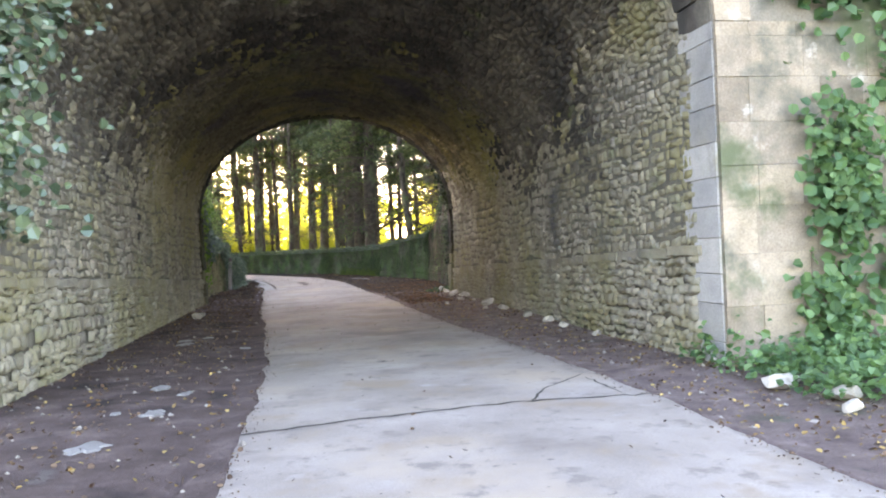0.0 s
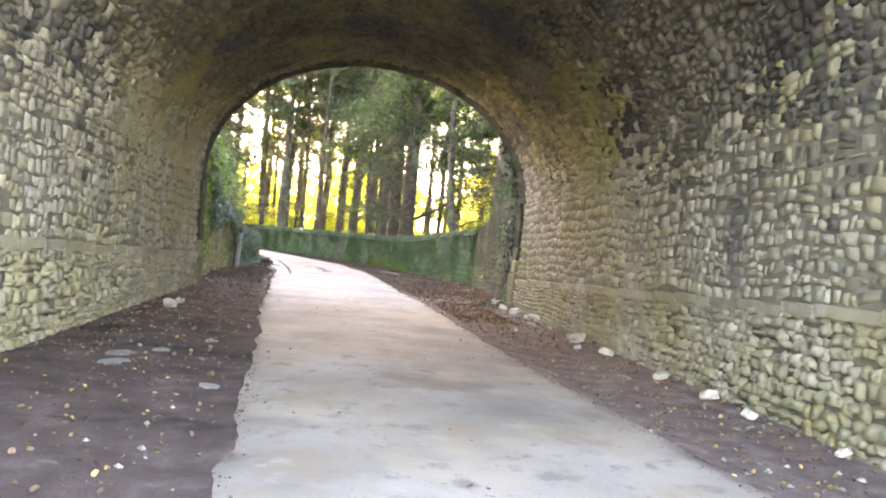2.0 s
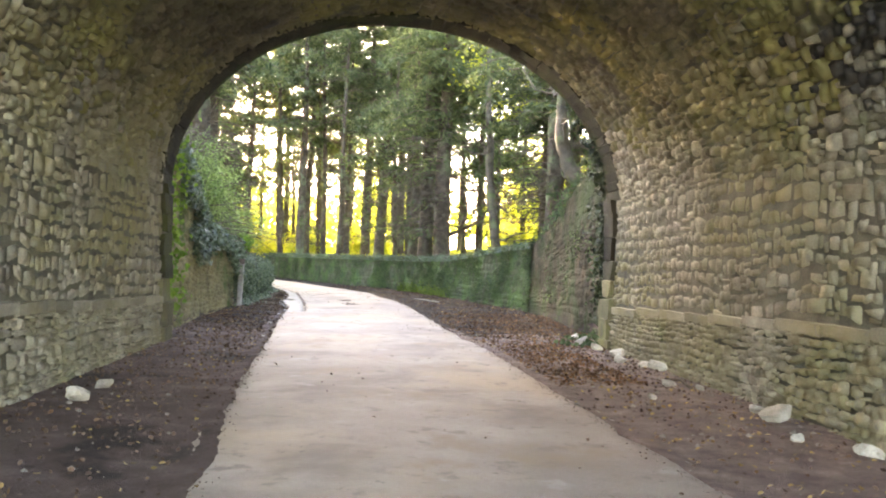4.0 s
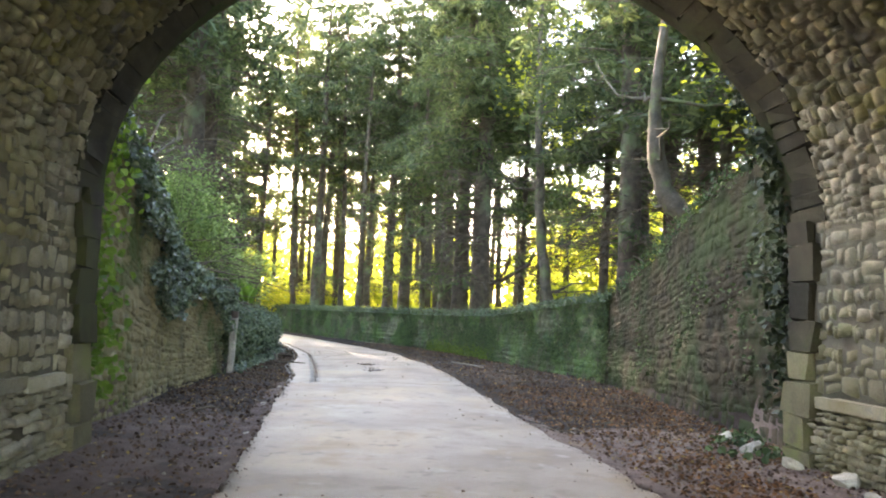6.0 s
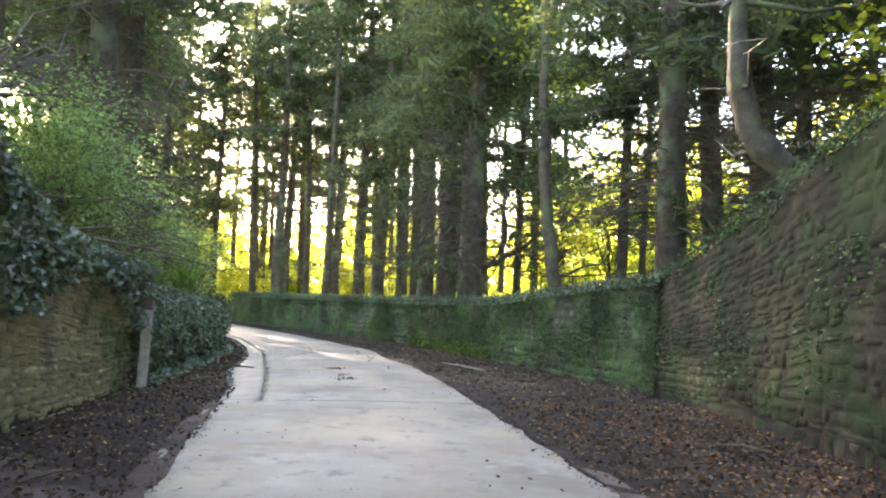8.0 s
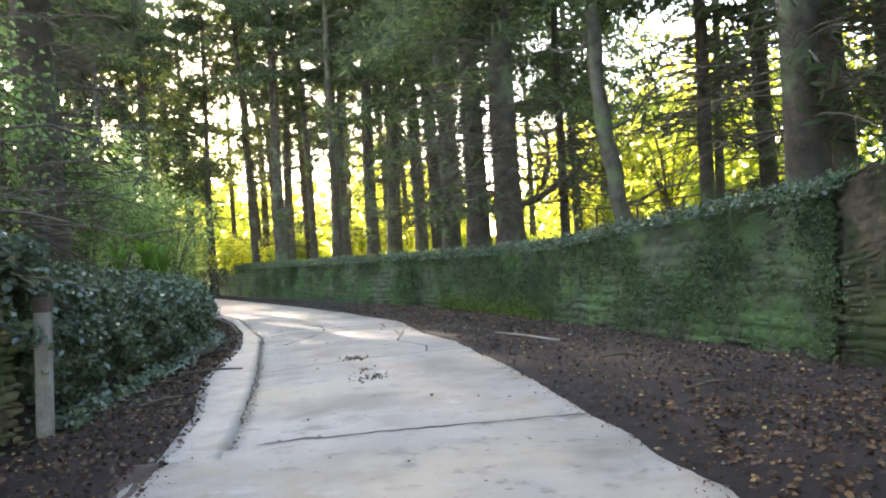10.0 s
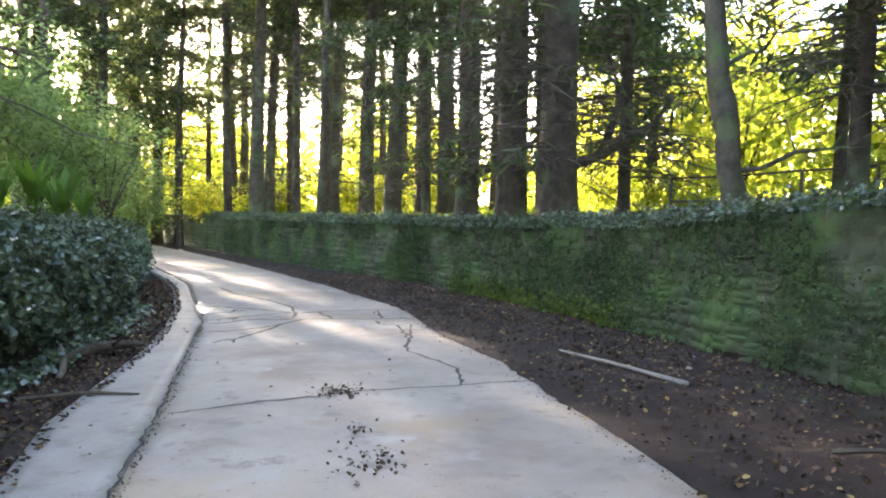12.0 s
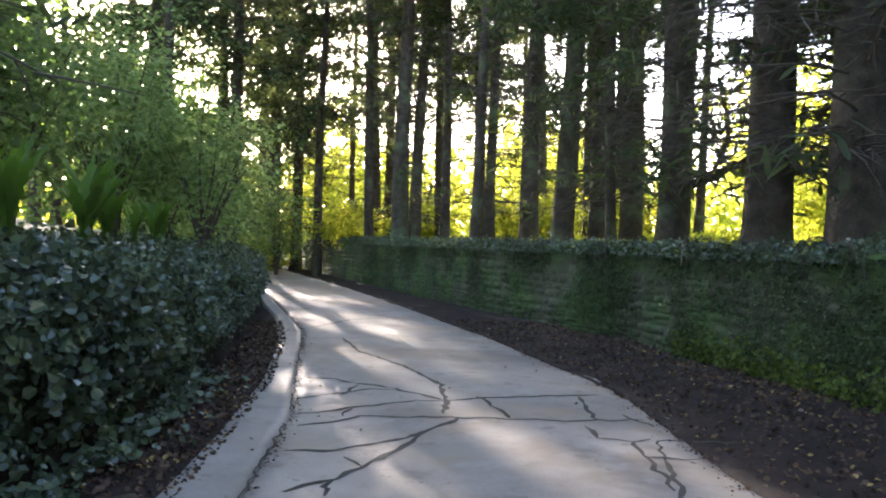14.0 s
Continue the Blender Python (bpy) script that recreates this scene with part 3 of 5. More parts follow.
def side_wall(name, face, sign, seed):
    """One side of the tunnel: mortar core, rubble in two lifts, and a projecting string course between them."""
    rng = np.random.default_rng(seed)
    back = face + sign * 0.6
    cuts = [START, 0.3, 1.5, 2.7, 3.9, 5.1, 6.3, 7.8, LONG]
    v = [at_tunnel(s, a, z) for s in cuts for a, z in ((face, -0.4), (face, spring(s) + 0.02), (back, spring(s) + 0.02), (back, -0.4))]
    f = [(4 * j + i, 4 * j + (i + 1) % 4, 4 * j + 4 + (i + 1) % 4, 4 * j + 4 + i) for j in range(len(cuts) - 1) for i in range(4)]
    f += [(0, 3, 2, 1), tuple(len(v) - 4 + i for i in range(4))]
    wall = thing(name, "old grey rubble stone tunnel wall with lichen", "wall", kind="structure", me=mesh_of(name, v, f, M_MORTAR))
    place = lambda a, b, d: at_tunnel(a, face - sign * d, b)
    lower = lambda a, b, d: at_tunnel(a, face - sign * (d + 0.05), b * (string_height(a) - 0.02) / 1.0)
    rubble(wall, courses(rng, START + 0.56, LONG - 0.5, -0.1, 1.0, (0.075, 0.17), (0.08, 0.23), 0.035, 0.06), lower, rng, M_STONE, M_STONE_ONE, nearest=(1.0, 11.0, 0.0, 1.0), most=150)
    upper = lambda a, b, d: at_tunnel(a, face - sign * d, b + (string_height(a) - 1.27) * max(0.0, 1 - (b - 1.27) / 1.3))
    high = [q for q in courses(rng, START + 0.56, LONG - 0.5, 1.34, TALL + 0.05, (0.07, 0.18), (0.07, 0.25), 0.035, 0.07) if q[:, 1].mean() < spring(q[:, 0].mean()) + 0.06]
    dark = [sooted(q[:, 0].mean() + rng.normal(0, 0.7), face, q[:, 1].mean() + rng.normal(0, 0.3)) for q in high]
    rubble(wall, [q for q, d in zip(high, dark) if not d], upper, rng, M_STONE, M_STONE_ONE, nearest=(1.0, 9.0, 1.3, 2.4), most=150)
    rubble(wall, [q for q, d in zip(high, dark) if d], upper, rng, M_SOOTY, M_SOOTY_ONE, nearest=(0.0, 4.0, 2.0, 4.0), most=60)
    a = START + 0.4
    while a < LONG - 0.6:
        w = min(rng.uniform(0.5, 0.95), LONG - 0.53 - a)
        z = string_height(a + w / 2) + rng.uniform(-0.01, 0.01)
        v, f = box(-w / 2 + 0.008, w / 2 - 0.008, -0.03, 0.09 + rng.uniform(-0.015, 0.015), -0.04, 0.07)
        v += rng.uniform(-0.008, 0.008, v.shape)
        m = Matrix.Translation(at_tunnel(a + w / 2, face, z)) @ Matrix(np.column_stack([U * sign, -V * sign, [0, 0, 1]]).tolist()).to_4x4()
        part("string_course_block", mesh_of("string_course_block", v, f, M_STONE_ONE), wall, m=m)
        a += w
    # dressed quoins at both ends
    for s0, s1, d in ((START, START + 0.78, 0.02), (LONG - 0.52, LONG, 0.085)):
        z, k = -0.1, 0
        top = TALL if s0 < 1 else SPRING
        while z < top:
            h = min(rng.uniform(0.3, 0.42), top - z + 0.02)
            x0, x1 = (s0, s1 - (0.2 if k % 2 and s0 < 1 else 0.0)) if s0 < 1 else (s0 + (0.12 if k % 2 else 0), s1)
            v = []
            for s in (x0 + 0.004, x1 - 0.004):
                for q in (-0.02, d + rng.uniform(-0.006, 0.006) + (0.05 if z < 0.6 and s0 > 1 else 0)):
                    for zz in (z + 0.006, z + h - 0.006):
                        v.append(at_tunnel(s, face - sign * q, zz))
            if s0 > 1:
                v = np.array(v) + rng.normal(0, 0.014, (8, 3))
            c = np.mean(v, 0)
            # exit quoins above 1 m use the shade-darkened ring colour
            part("quoin", mesh_of("quoin", np.array(v) - c, box(0, 1, 0, 1, 0, 1)[1], M_ASHLAR if s0 < 1 else M_SHADEDRING if z > 1.0 else M_RING), wall, m=Matrix.Translation(c))
            z, k = z + h, k + 1
    return wall


wall_right = side_wall("wall_tunnel_east", RIGHT, 1, 11)
wall_left = side_wall("wall_tunnel_west", LEFT, -1, 12)


# ---- vault ----
def arch(theta, out=0.0, s=LONG):
    rise = RISE + (TALL_RISE - RISE) * flare(s)
    return MID + (HALF + out) * math.cos(theta), spring(s) + (rise + out) * math.sin(theta)


def vault_core():
    n, v, f = 40, [], []
    cuts = [START, 0.3, 1.2, 2.1, 3.0, 3.9, 4.8, 5.7, 6.6, 7.8, LONG]
    for s in cuts:
        for o in (0.03, 0.7):
            v += [at_tunnel(s, *arch(math.pi * i / n, o, s)) for i in range(n + 1)]
    w = n + 1
    for j in range(len(cuts) - 1):
        k = 2 * w * j
        for i in range(k, k + n):
            f += [(i, i + 1, 2 * w + i + 1, 2 * w + i), (w + i, 3 * w + i, 3 * w + i + 1, w + i + 1)]
    for k in (0, 2 * w * (len(cuts) - 1)):
        f += [(i, w + i, w + i + 1, i + 1) for i in range(k, k + n)]
    return np.array(v), f


def build_vault():
    rng = np.random.default_rng(21)
    total = math.pi * (HALF + RISE) / 2
    crown, haunch, black = [], [], []
    for quad in courses(rng, 0.0, total, START + 0.75, LONG - 0.5, (0.1, 0.25), (0.08, 0.2), 0.035, 0.08):
        if rng.random() < 0.01:
            continue
        xyz = [at_tunnel(b, *arch(math.pi * min(max(a / total, 0), 1), -d, b)) for a, b, d in stone_block(rng, quad, 0.005, 0.026)]
        arc, along = quad[:, 0].mean() / total, quad[:, 1].mean()
        x, z = arch(math.pi * min(max(arc, 0), 1), 0, along)
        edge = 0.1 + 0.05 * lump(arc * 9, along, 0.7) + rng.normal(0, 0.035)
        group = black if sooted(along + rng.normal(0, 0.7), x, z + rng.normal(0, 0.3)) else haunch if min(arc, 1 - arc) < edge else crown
        group.append((np.array(xyz), GRID))
    vault = thing("ceiling_vault", "sooty stone barrel vault flaring to a higher entrance", "ceiling", kind="structure", me=mesh_of("ceiling", *vault_core(), M_MORTAR))
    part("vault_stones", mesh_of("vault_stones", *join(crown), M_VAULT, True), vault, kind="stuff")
    part("haunch_stones", mesh_of("haunch_stones", *join(haunch), M_STONE, True), vault, "pale lichened stones low on the vault", kind="stuff")
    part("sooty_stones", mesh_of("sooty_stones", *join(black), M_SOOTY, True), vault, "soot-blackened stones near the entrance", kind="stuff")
    # dressed ring at each mouth; the exit one is coloured dark for shade
    for s0, s1, entry in ((START, START + 0.74, True), (LONG - 0.5, LONG, False)):
        k = 27 if entry else 57
        for i in range(k):
            v = []
            for s in (s0 - (0 if entry else rng.uniform(0, 0.12)), s1):
                for o in (0.05, -0.01 - rng.uniform(0, 0.03)):
                    v += [at_tunnel(s, *arch(math.pi * t, o, s0)) for t in ((i + 0.02) / k, (i + 0.98) / k)]
            v = np.array(v) + rng.normal(0, 0.004 if entry else 0.014, (8, 3))
            c = np.mean(v, 0)
            part("voussoir", mesh_of("voussoir", np.array(v) - c, box(0, 1, 0, 1, 0, 1)[1], M_SOOTY_ONE if entry else M_SHADEDRING), vault, m=Matrix.Translation(c))


build_vault()


def face_wall(name, s0, s1, label, material):
    """The end wall of the bridge around the mouth of the tunnel."""
    n = 36
    ring = [(RIGHT, -0.5)] + [arch(math.pi * i / n, 0.0, s0) for i in range(n + 1)] + [(LEFT, -0.5)]
    outer = []
    for a, z in ring:
        dx, dz = a - MID, z - 1.0
        k = min(14 / max(abs(dx), 1e-6), 8.2 / max(dz, 1e-6) if dz > 0 else 1e9)
        outer.append((MID + dx * k, max(1.0 + dz * k, -0.5)))
    v, f, w = [], [], len(ring)
    for s in (s0, s1):
        v += [at_tunnel(s, *p) for p in ring] + [at_tunnel(s, *p) for p in outer]
    for i in range(w - 1):
        f += [(i, i + 1, w + i + 1, w + i), (2 * w + i, 3 * w + i, 3 * w + i + 1, 2 * w + i + 1)]
        f += [(i, 2 * w + i, 2 * w + i + 1, i + 1), (w + i, w + i + 1, 3 * w + i + 1, 3 * w + i)]
    return thing(name, label, "wall", kind="structure", me=mesh_of(name, v, f, material))


face_south = face_wall("wall_bridge_south", START + 0.3, START - 0.02, "pale weathered stone bridge face around the arch", M_RENDER)
# north face takes the shade-darkened stone so its reveal stays dark
face_north = face_wall("wall_bridge_north", LONG + 0.02, LONG + 0.22, "mossy stone bridge face around the arch", M_SHADED)


def face_stones():
    """Dressed blocks up both jambs and round the arch, and coursed blocks on the face beside them."""
    rng = np.random.default_rng(41)
    quads = []
    for side, edge in ((1, RIGHT), (-1, LEFT)):
        z = 0.0
        while z < TALL - 0.1:
            h = min(rng.uniform(0.42, 0.7), TALL - z)
            a, first = edge, True
            while abs(a - edge) < 2.6:
                w = rng.uniform(0.34, 0.46) if first else rng.uniform(0.45, 0.9)
                quads.append([(a + side * 0.002, z + 0.002), (a + side * (w - 0.002), z + 0.002), (a + side * (w - 0.002), z + h - 0.002), (a + side * 0.002, z + h - 0.002)])
                a, first = a + side * w, False
            z += h
    k = 23
    for i in range(k):
        quads.append([arch(math.pi * (i + u) / k, o, START) for u, o in ((0.015, 0.006), (0.985, 0.006), (0.985, 0.42), (0.015, 0.42))])
    for q in quads:
        d = 0.05 + rng.uniform(0.0, 0.014)
        v = [at_tunnel(START - t, a, z) for t in (0.0, d) for a, z in q]
        c = np.mean(v, 0)
        f = [(0, 3, 2, 1), (4, 5, 6, 7), (0, 1, 5, 4), (1, 2, 6, 5), (2, 3, 7, 6), (3, 0, 4, 7)]
        part("face_block", mesh_of("face_block", np.array(v) - c, f, M_FACE), face_south, m=Matrix.Translation(c))


face_stones()


def build_embankment():
    thing("embankment_top", "grassed railway embankment over the tunnel", "embankment", kind="structure", me=mesh_of("embankment_top", [at_tunnel(s, a, z) for s in (0.1, LONG - 0.1) for a in (-60, 60) for z in (7.9, 8.8)], box(0, 1, 0, 1, 0, 1)[1], M_EARTH))
    for nm, a0, a1 in (("embankment_west", -60, LEFT - 0.7), ("embankment_east", RIGHT + 0.7, 60)):
        thing(nm, "grassed railway embankment beside the tunnel", "embankment", kind="structure", me=mesh_of(nm, [at_tunnel(s, a, z) for s in (0.1, LONG - 0.1) for a in (a0, a1) for z in (-0.6, 7.9)], box(0, 1, 0, 1, 0, 1)[1], M_EARTH))


build_embankment()


# ---- walls along the lane ----
def lane_wall(name, base, top, y0, y1, side, seed, label, material, single, thick=0.5, high=(0.1, 0.2), wide=(0.15, 0.42), nearest=None, lean=0.04, gap=0.014, proud=0.02):
    """A wall that follows a line of the plan; side +1: its face looks to the west."""
    rng = np.random.default_rng(seed)
    ys = np.arange(y0, y1 + 0.01, 0.25)
    v, f = [], []
    for y in ys:
        x, h = base(y), top(y) - 0.03
        for dx, z in ((0.0, -0.3), (lean * h * side, h), ((thick + lean * h) * side, h), ((thick + 0.1) * side, -0.3)):
            v.append((x + dx, y, z))
    for j in range(len(ys) - 1):
        for i in range(4):
            a, b = j * 4 + i, j * 4 + (i + 1) % 4
            f.append((a, b, b + 4, a + 4))
    f += [(0, 3, 2, 1), tuple(len(v) - 4 + i for i in range(4))]
    wall = thing(name, label, "wall", kind="structure", me=mesh_of(name, v, f, material))

    def place(a, b, d):
        y = min(max(a, y0), y1)
        h = b * top(y) / 4.0
        return np.array([base(y) + lean * h * side - d * side, a, h])

    mean = float(np.mean([top(y) for y in ys]))
    k = 4.0 / mean
    quads = courses(rng, y0, y1, -0.02, 4.0, (high[0] * k, high[1] * k), wide, 0.05, 0.12)
    rubble(wall, quads, place, rng, material, single, gap=gap, proud=proud, nearest=nearest)
    return wall


# east wing wall: shade painted in, far darker than the west one
wing_right = lane_wall("wall_wing_east", WALL_R, TOP_R, 24.4, 34.35, 1, 31, "sloping brown mossy rubble wing wall beside the lane", M_SHADED, M_SHADED_ONE, nearest=(26, 34.3, 0, 2.6), proud=0.01, gap=0.004, high=(0.1, 0.24), wide=(0.14, 0.46))
low_right = lane_wall("wall_lane_east", WALL_R, TOP_R, 34.4, 72, 1, 32, "low mossy stone boundary wall with ivy", M_MOSSY, M_MOSSY_ONE, high=(0.1, 0.24), wide=(0.14, 0.42), nearest=(34.4, 42, 0.3, 4.0), proud=0.016, gap=0.008)
wing_left = lane_wall("wall_wing_west", WALL_L, TOP_L, 22.6, 32.0, -1, 33, "sloping brown mossy rubble wing wall under ivy", M_WING, M_WING_ONE, nearest=(24, 32, 0, 3.2), high=(0.08, 0.18), wide=(0.1, 0.3))


# ---- plants ----
def conifer_meshes(seed, tall, radius, low, crown_low, full):
    """Trunk, bare dead branches and a drooping needle crown of a planted conifer."""
    rng = np.random.default_rng(seed)
    lean = rng.normal(0, 0.012, 2)
    zs = np.array([-0.6, 0.0, 0.25, 0.7, 2, 4, 7, 10, 14, tall * 0.85, tall])
    axis = lambda z: np.array([lean[0] * z + 0.05 * math.sin(z * 0.5 + seed), lean[1] * z + 0.05 * math.cos(z * 0.43 + seed), z])
    rad = [radius * 1.6, radius * 1.35, radius * 1.12, radius * 1.0, radius * 0.93, radius * 0.86, radius * 0.74, radius * 0.6, radius * 0.42, radius * 0.2, 0.02]
    tv, tf = tube([axis(z) for z in zs], rad, 12)
    tv += rng.normal(0, radius * 0.03, tv.shape)
    limbs, cen, nor = [], [], []
    for k in range(int(95 * full)):
        z = low + (crown_low - low) * rng.random() if k < 42 * full else crown_low + (tall - crown_low - 0.5) * rng.random()
        phi = rng.uniform(0, 2 * math.pi)
        live = z > crown_low
        reach = (rng.uniform(1.6, 3.4) * max(0.25, 1 - (z - crown_low) / (tall - crown_low + 1)) + 0.4) if live else rng.uniform(0.6, 2.4)
        out = np.array([math.cos(phi), math.sin(phi), 0])
        droop = rng.uniform(0.05, 0.4)
        n = 5
        pts = [axis(z) + out * reach * t + np.array([0, 0, 0.15 * t - droop * reach * t * t]) + rng.normal(0, 0.04, 3) * t for t in np.linspace(0, 1, n)]
        limbs.append(tube(pts, np.linspace(0.035 if live else 0.022, 0.006, n), 4))
        for j in range(4 if live else 5):
            t = rng.uniform(0.3, 0.95)
            p = axis(z) + out * reach * t + np.array([0, 0, 0.15 * t - droop * reach * t * t])
            d = out * rng.uniform(0.1, 0.5) + np.cross(out, [0, 0, 1]) * rng.uniform(-0.7, 0.7) + np.array([0, 0, rng.uniform(-0.5, 0.15)])
            limbs.append(tube([p, p + d * 0.5 + rng.normal(0, 0.03, 3), p + d], [0.01, 0.007, 0.003], 3))
        if live or rng.random() < 0.12:
            m = int((82 if live else 30) * (0.5 + reach / 2.5))
            t = rng.uniform(0.15, 1.05, m)
            p = axis(z) + out * (reach * t)[:, None] + np.stack([0 * t, 0 * t, 0.15 * t - droop * reach * t * t], 1)
            p = p + np.cross(out, [0, 0, 1]) * (rng.normal(0, 0.28, m) * (1.2 - t * 0.6) * (0.4 + reach * 0.3))[:, None]
            p[:, 2] -= np.abs(rng.normal(0, 0.22, m))
            cen.append(p)
            nor.append(np.tile([0, 0, 1.0], (m, 1)) + rng.normal(0, 0.5, (m, 3)))
    bv, bf = join(limbs)
    trunk = mesh_of("trunk", tv, tf, M_BARK, True)
    branches = mesh_of("branchwork", bv, bf, M_TWIG)
    crown = leaf_mesh("crown", rng, np.concatenate(cen), np.concatenate(nor), 0.06, M_NEEDLE, spread=0.6, long=5.5, fold=0.1)
    return trunk, branches, crown


KINDS = [conifer_meshes(100 + i, *spec) for i, spec in enumerate([(19, 0.26, 1.2, 6.5, 1.3), (21, 0.3, 1.6, 8.0, 1.2), (17, 0.22, 1.0, 6.0, 1.2), (22, 0.34, 1.4, 6.2, 2.2), (18, 0.2, 1.8, 8.5, 1.0), (16, 0.13, 1.0, 3.6, 1.1), (17, 0.16, 2.0, 4.4, 2.0), (18, 0.12, 3.0, 6.0, 1.7), (20, 0.16, 4.0, 11.0, 1.0), (21, 0.16, 9.0, 11.2, 2.6)])]


def conifer(x, y, kind, scale=1.0, turn=0.0, label="tall conifer with a bare lower trunk and dead side branches"):
    m = pose(x, y, land(x, y) - 0.05, 0, 0, turn) @ Matrix.Diagonal((scale, scale, scale ** 0.3, 1))
    ob = thing("conifer", label, "tree", "conifers of the wood", m=m)
    for nm, me in zip(("trunk", "branchwork", "crown"), KINDS[kind]):
        part(nm, me, ob, kind="" if nm == "trunk" else "stuff")
    return ob


# x, y, kind, girth scale of the conifers beside the lane
NEAR = [(-4.0, 45.2, 3, 1.12), (-4.85, 46.4, 3, 0.95), (-5.8, 51.1, 3, 0.95), (0.3, 37.0, 3, 0.95), (2.0, 40.0, 1, 0.95), (2.6, 38.4, 1, 1.0), (1.5, 42.4, 2, 0.9)]
WOOD = [(-6.6, 56.6, 1, 1.0), (-7.5, 59.6, 0, 1.1), (-8.3, 56.3, 1, 1.0), (-9.5, 58.6, 0, 1.1), (-13.6, 59.0, 1, 0.9), (-14.4, 63.7, 2, 1.1), (-12.4, 65.5, 0, 1.0), (-17.2, 67.2, 1, 1.0)]
# (-23.6, 70.8) and (-26.4, 75.5) are added to keep sun off the wing wall
DEEP = [(-19.4, 66.3, 2), (-21.6, 69.4, 0), (-15.6, 73.5, 4), (-13.2, 69.9, 2), (-14.0, 77.9, 4), (-8.1, 65.1, 4), (-10.4, 70.5, 2), (-20.0, 60.2, 2), (-22.5, 63.5, 4), (-11.2, 61.6, 4), (-6.2, 70.0, 4), (-18.0, 72.0, 2), (-25.0, 70.0, 1), (-28.0, 66.0, 0), (-23.6, 70.8, 3), (-26.4, 75.5, 3), (-9.0, 68.0, 8), (-5.0, 61.0, 8), (-10.6, 55.6, 8), (-12.4, 60.2, 8), (-15.9, 63.0, 8), (-18.6, 64.4, 8), (-7.2, 63.2, 8), (-11.6, 73.0, 8), (-16.8, 70.0, 8), (-20.4, 73.5, 8), (-4.2, 65.5, 8), (-2.6, 62.0, 8), (-23.6, 66.4, 8), (-14.2, 66.8, 8)]
# kind 9 trees added, kind 3 crowns made dense, to block the low sun
WEST = [(-13.4, 41.0, 0), (-16.0, 42.6, 3), (-21.0, 47.0, 0), (-18.5, 40.5, 0), (-22.0, 58.0, 2), (-24.2, 55.6, 9), (-19.4, 55.2, 9), (-21.6, 58.6, 9), (-27.4, 60.6, 9), (-23.6, 61.6, 9), (-26.0, 65.0, 9), (-15.5, 36.0, 0), (-12.2, 33.5, 2), (-11.6, 37.6, 3), (-10.9, 35.0, 0), (-11.8, 31.0, 2)]
# the two kind 3 trees are added to shade the east wing wall
DROOPING = [(-2.4, 46.8, 5), (-7.0, 53.2, 5), (4.5, 37.5, 5), (2.2, 35.4, 6), (0.2, 42.2, 6), (3.2, 40.5, 6), (3.6, 33.4, 6), (4.6, 30.0, 6), (3.0, 28.2, 3), (4.6, 31.8, 3), (-1.6, 52.0, 6), (-0.2, 55.0, 6), (1.4, 45.6, 7), (-3.4, 56.5, 8)]
for i, (x, y, k, s) in enumerate(NEAR):
    conifer(x, y, k, s, 67.0 * i, "thick-trunked dark conifer standing just behind the wall")
for i, (x, y, k, s) in enumerate(WOOD):
    conifer(x, y, k, s, 51.0 * i)
for i, (x, y, k) in enumerate(DEEP + WEST):
    conifer(x, y, k, 0.95 + 0.1 * (i % 3), 83.0 * i)
for i, (x, y, k) in enumerate(DROOPING):
    conifer(x, y, k, 1.0, 97.0 * i, "slender conifer with drooping needled branches to the ground")


def bush_mesh(name, seed, rx, ry, rz, clumps, per, size, material, lift=0.5):
    """An uneven crown of leaf clumps with gaps between them."""
    rng = np.random.default_rng(seed)
    cen, nor = [], []
    for k in range(clumps):
        d = rng.normal(0, 1, 3)
        d /= np.linalg.norm(d)
        r = rng.uniform(0.35, 1.05)
        c = d * r * [rx, ry, rz] + [0, 0, rz * (1 + lift * 0.2)]
        sp = rng.uniform(0.12, 0.3) * (rx + ry + rz) / 3
        p = c + rng.normal(0, 1, (per, 3)) * [sp, sp, sp * 0.5]
        cen.append(p)
        nor.append(np.tile([0, 0, 1.0], (per, 1)) + 0.6 * d)
    c = np.concatenate(cen)
    keep = c[:, 2] > 0.02
    return leaf_mesh(name, rng, c[keep], np.concatenate(nor)[keep], size, material, spread=0.6)


def stems_mesh(seed, tall, spread, count, thick, material):
    rng = np.random.default_rng(seed)
    out = []
    for k in range(count):
        phi, r = rng.uniform(0, 2 * math.pi), rng.uniform(0.2, 1.0) * spread
        tip = np.array([math.cos(phi) * r, math.sin(phi) * r, tall * rng.uniform(0.6, 1.0)])
        pts = [np.array([0, 0, -0.3]), tip * [0.15, 0.15, 0.3], tip * [0.5, 0.5, 0.65] + rng.normal(0, 0.06, 3), tip]
        out.append(tube(pts, [thick, thick * 0.8, thick * 0.5, thick * 0.15], 5))
    return mesh_of("stemwork", *join(out), material)


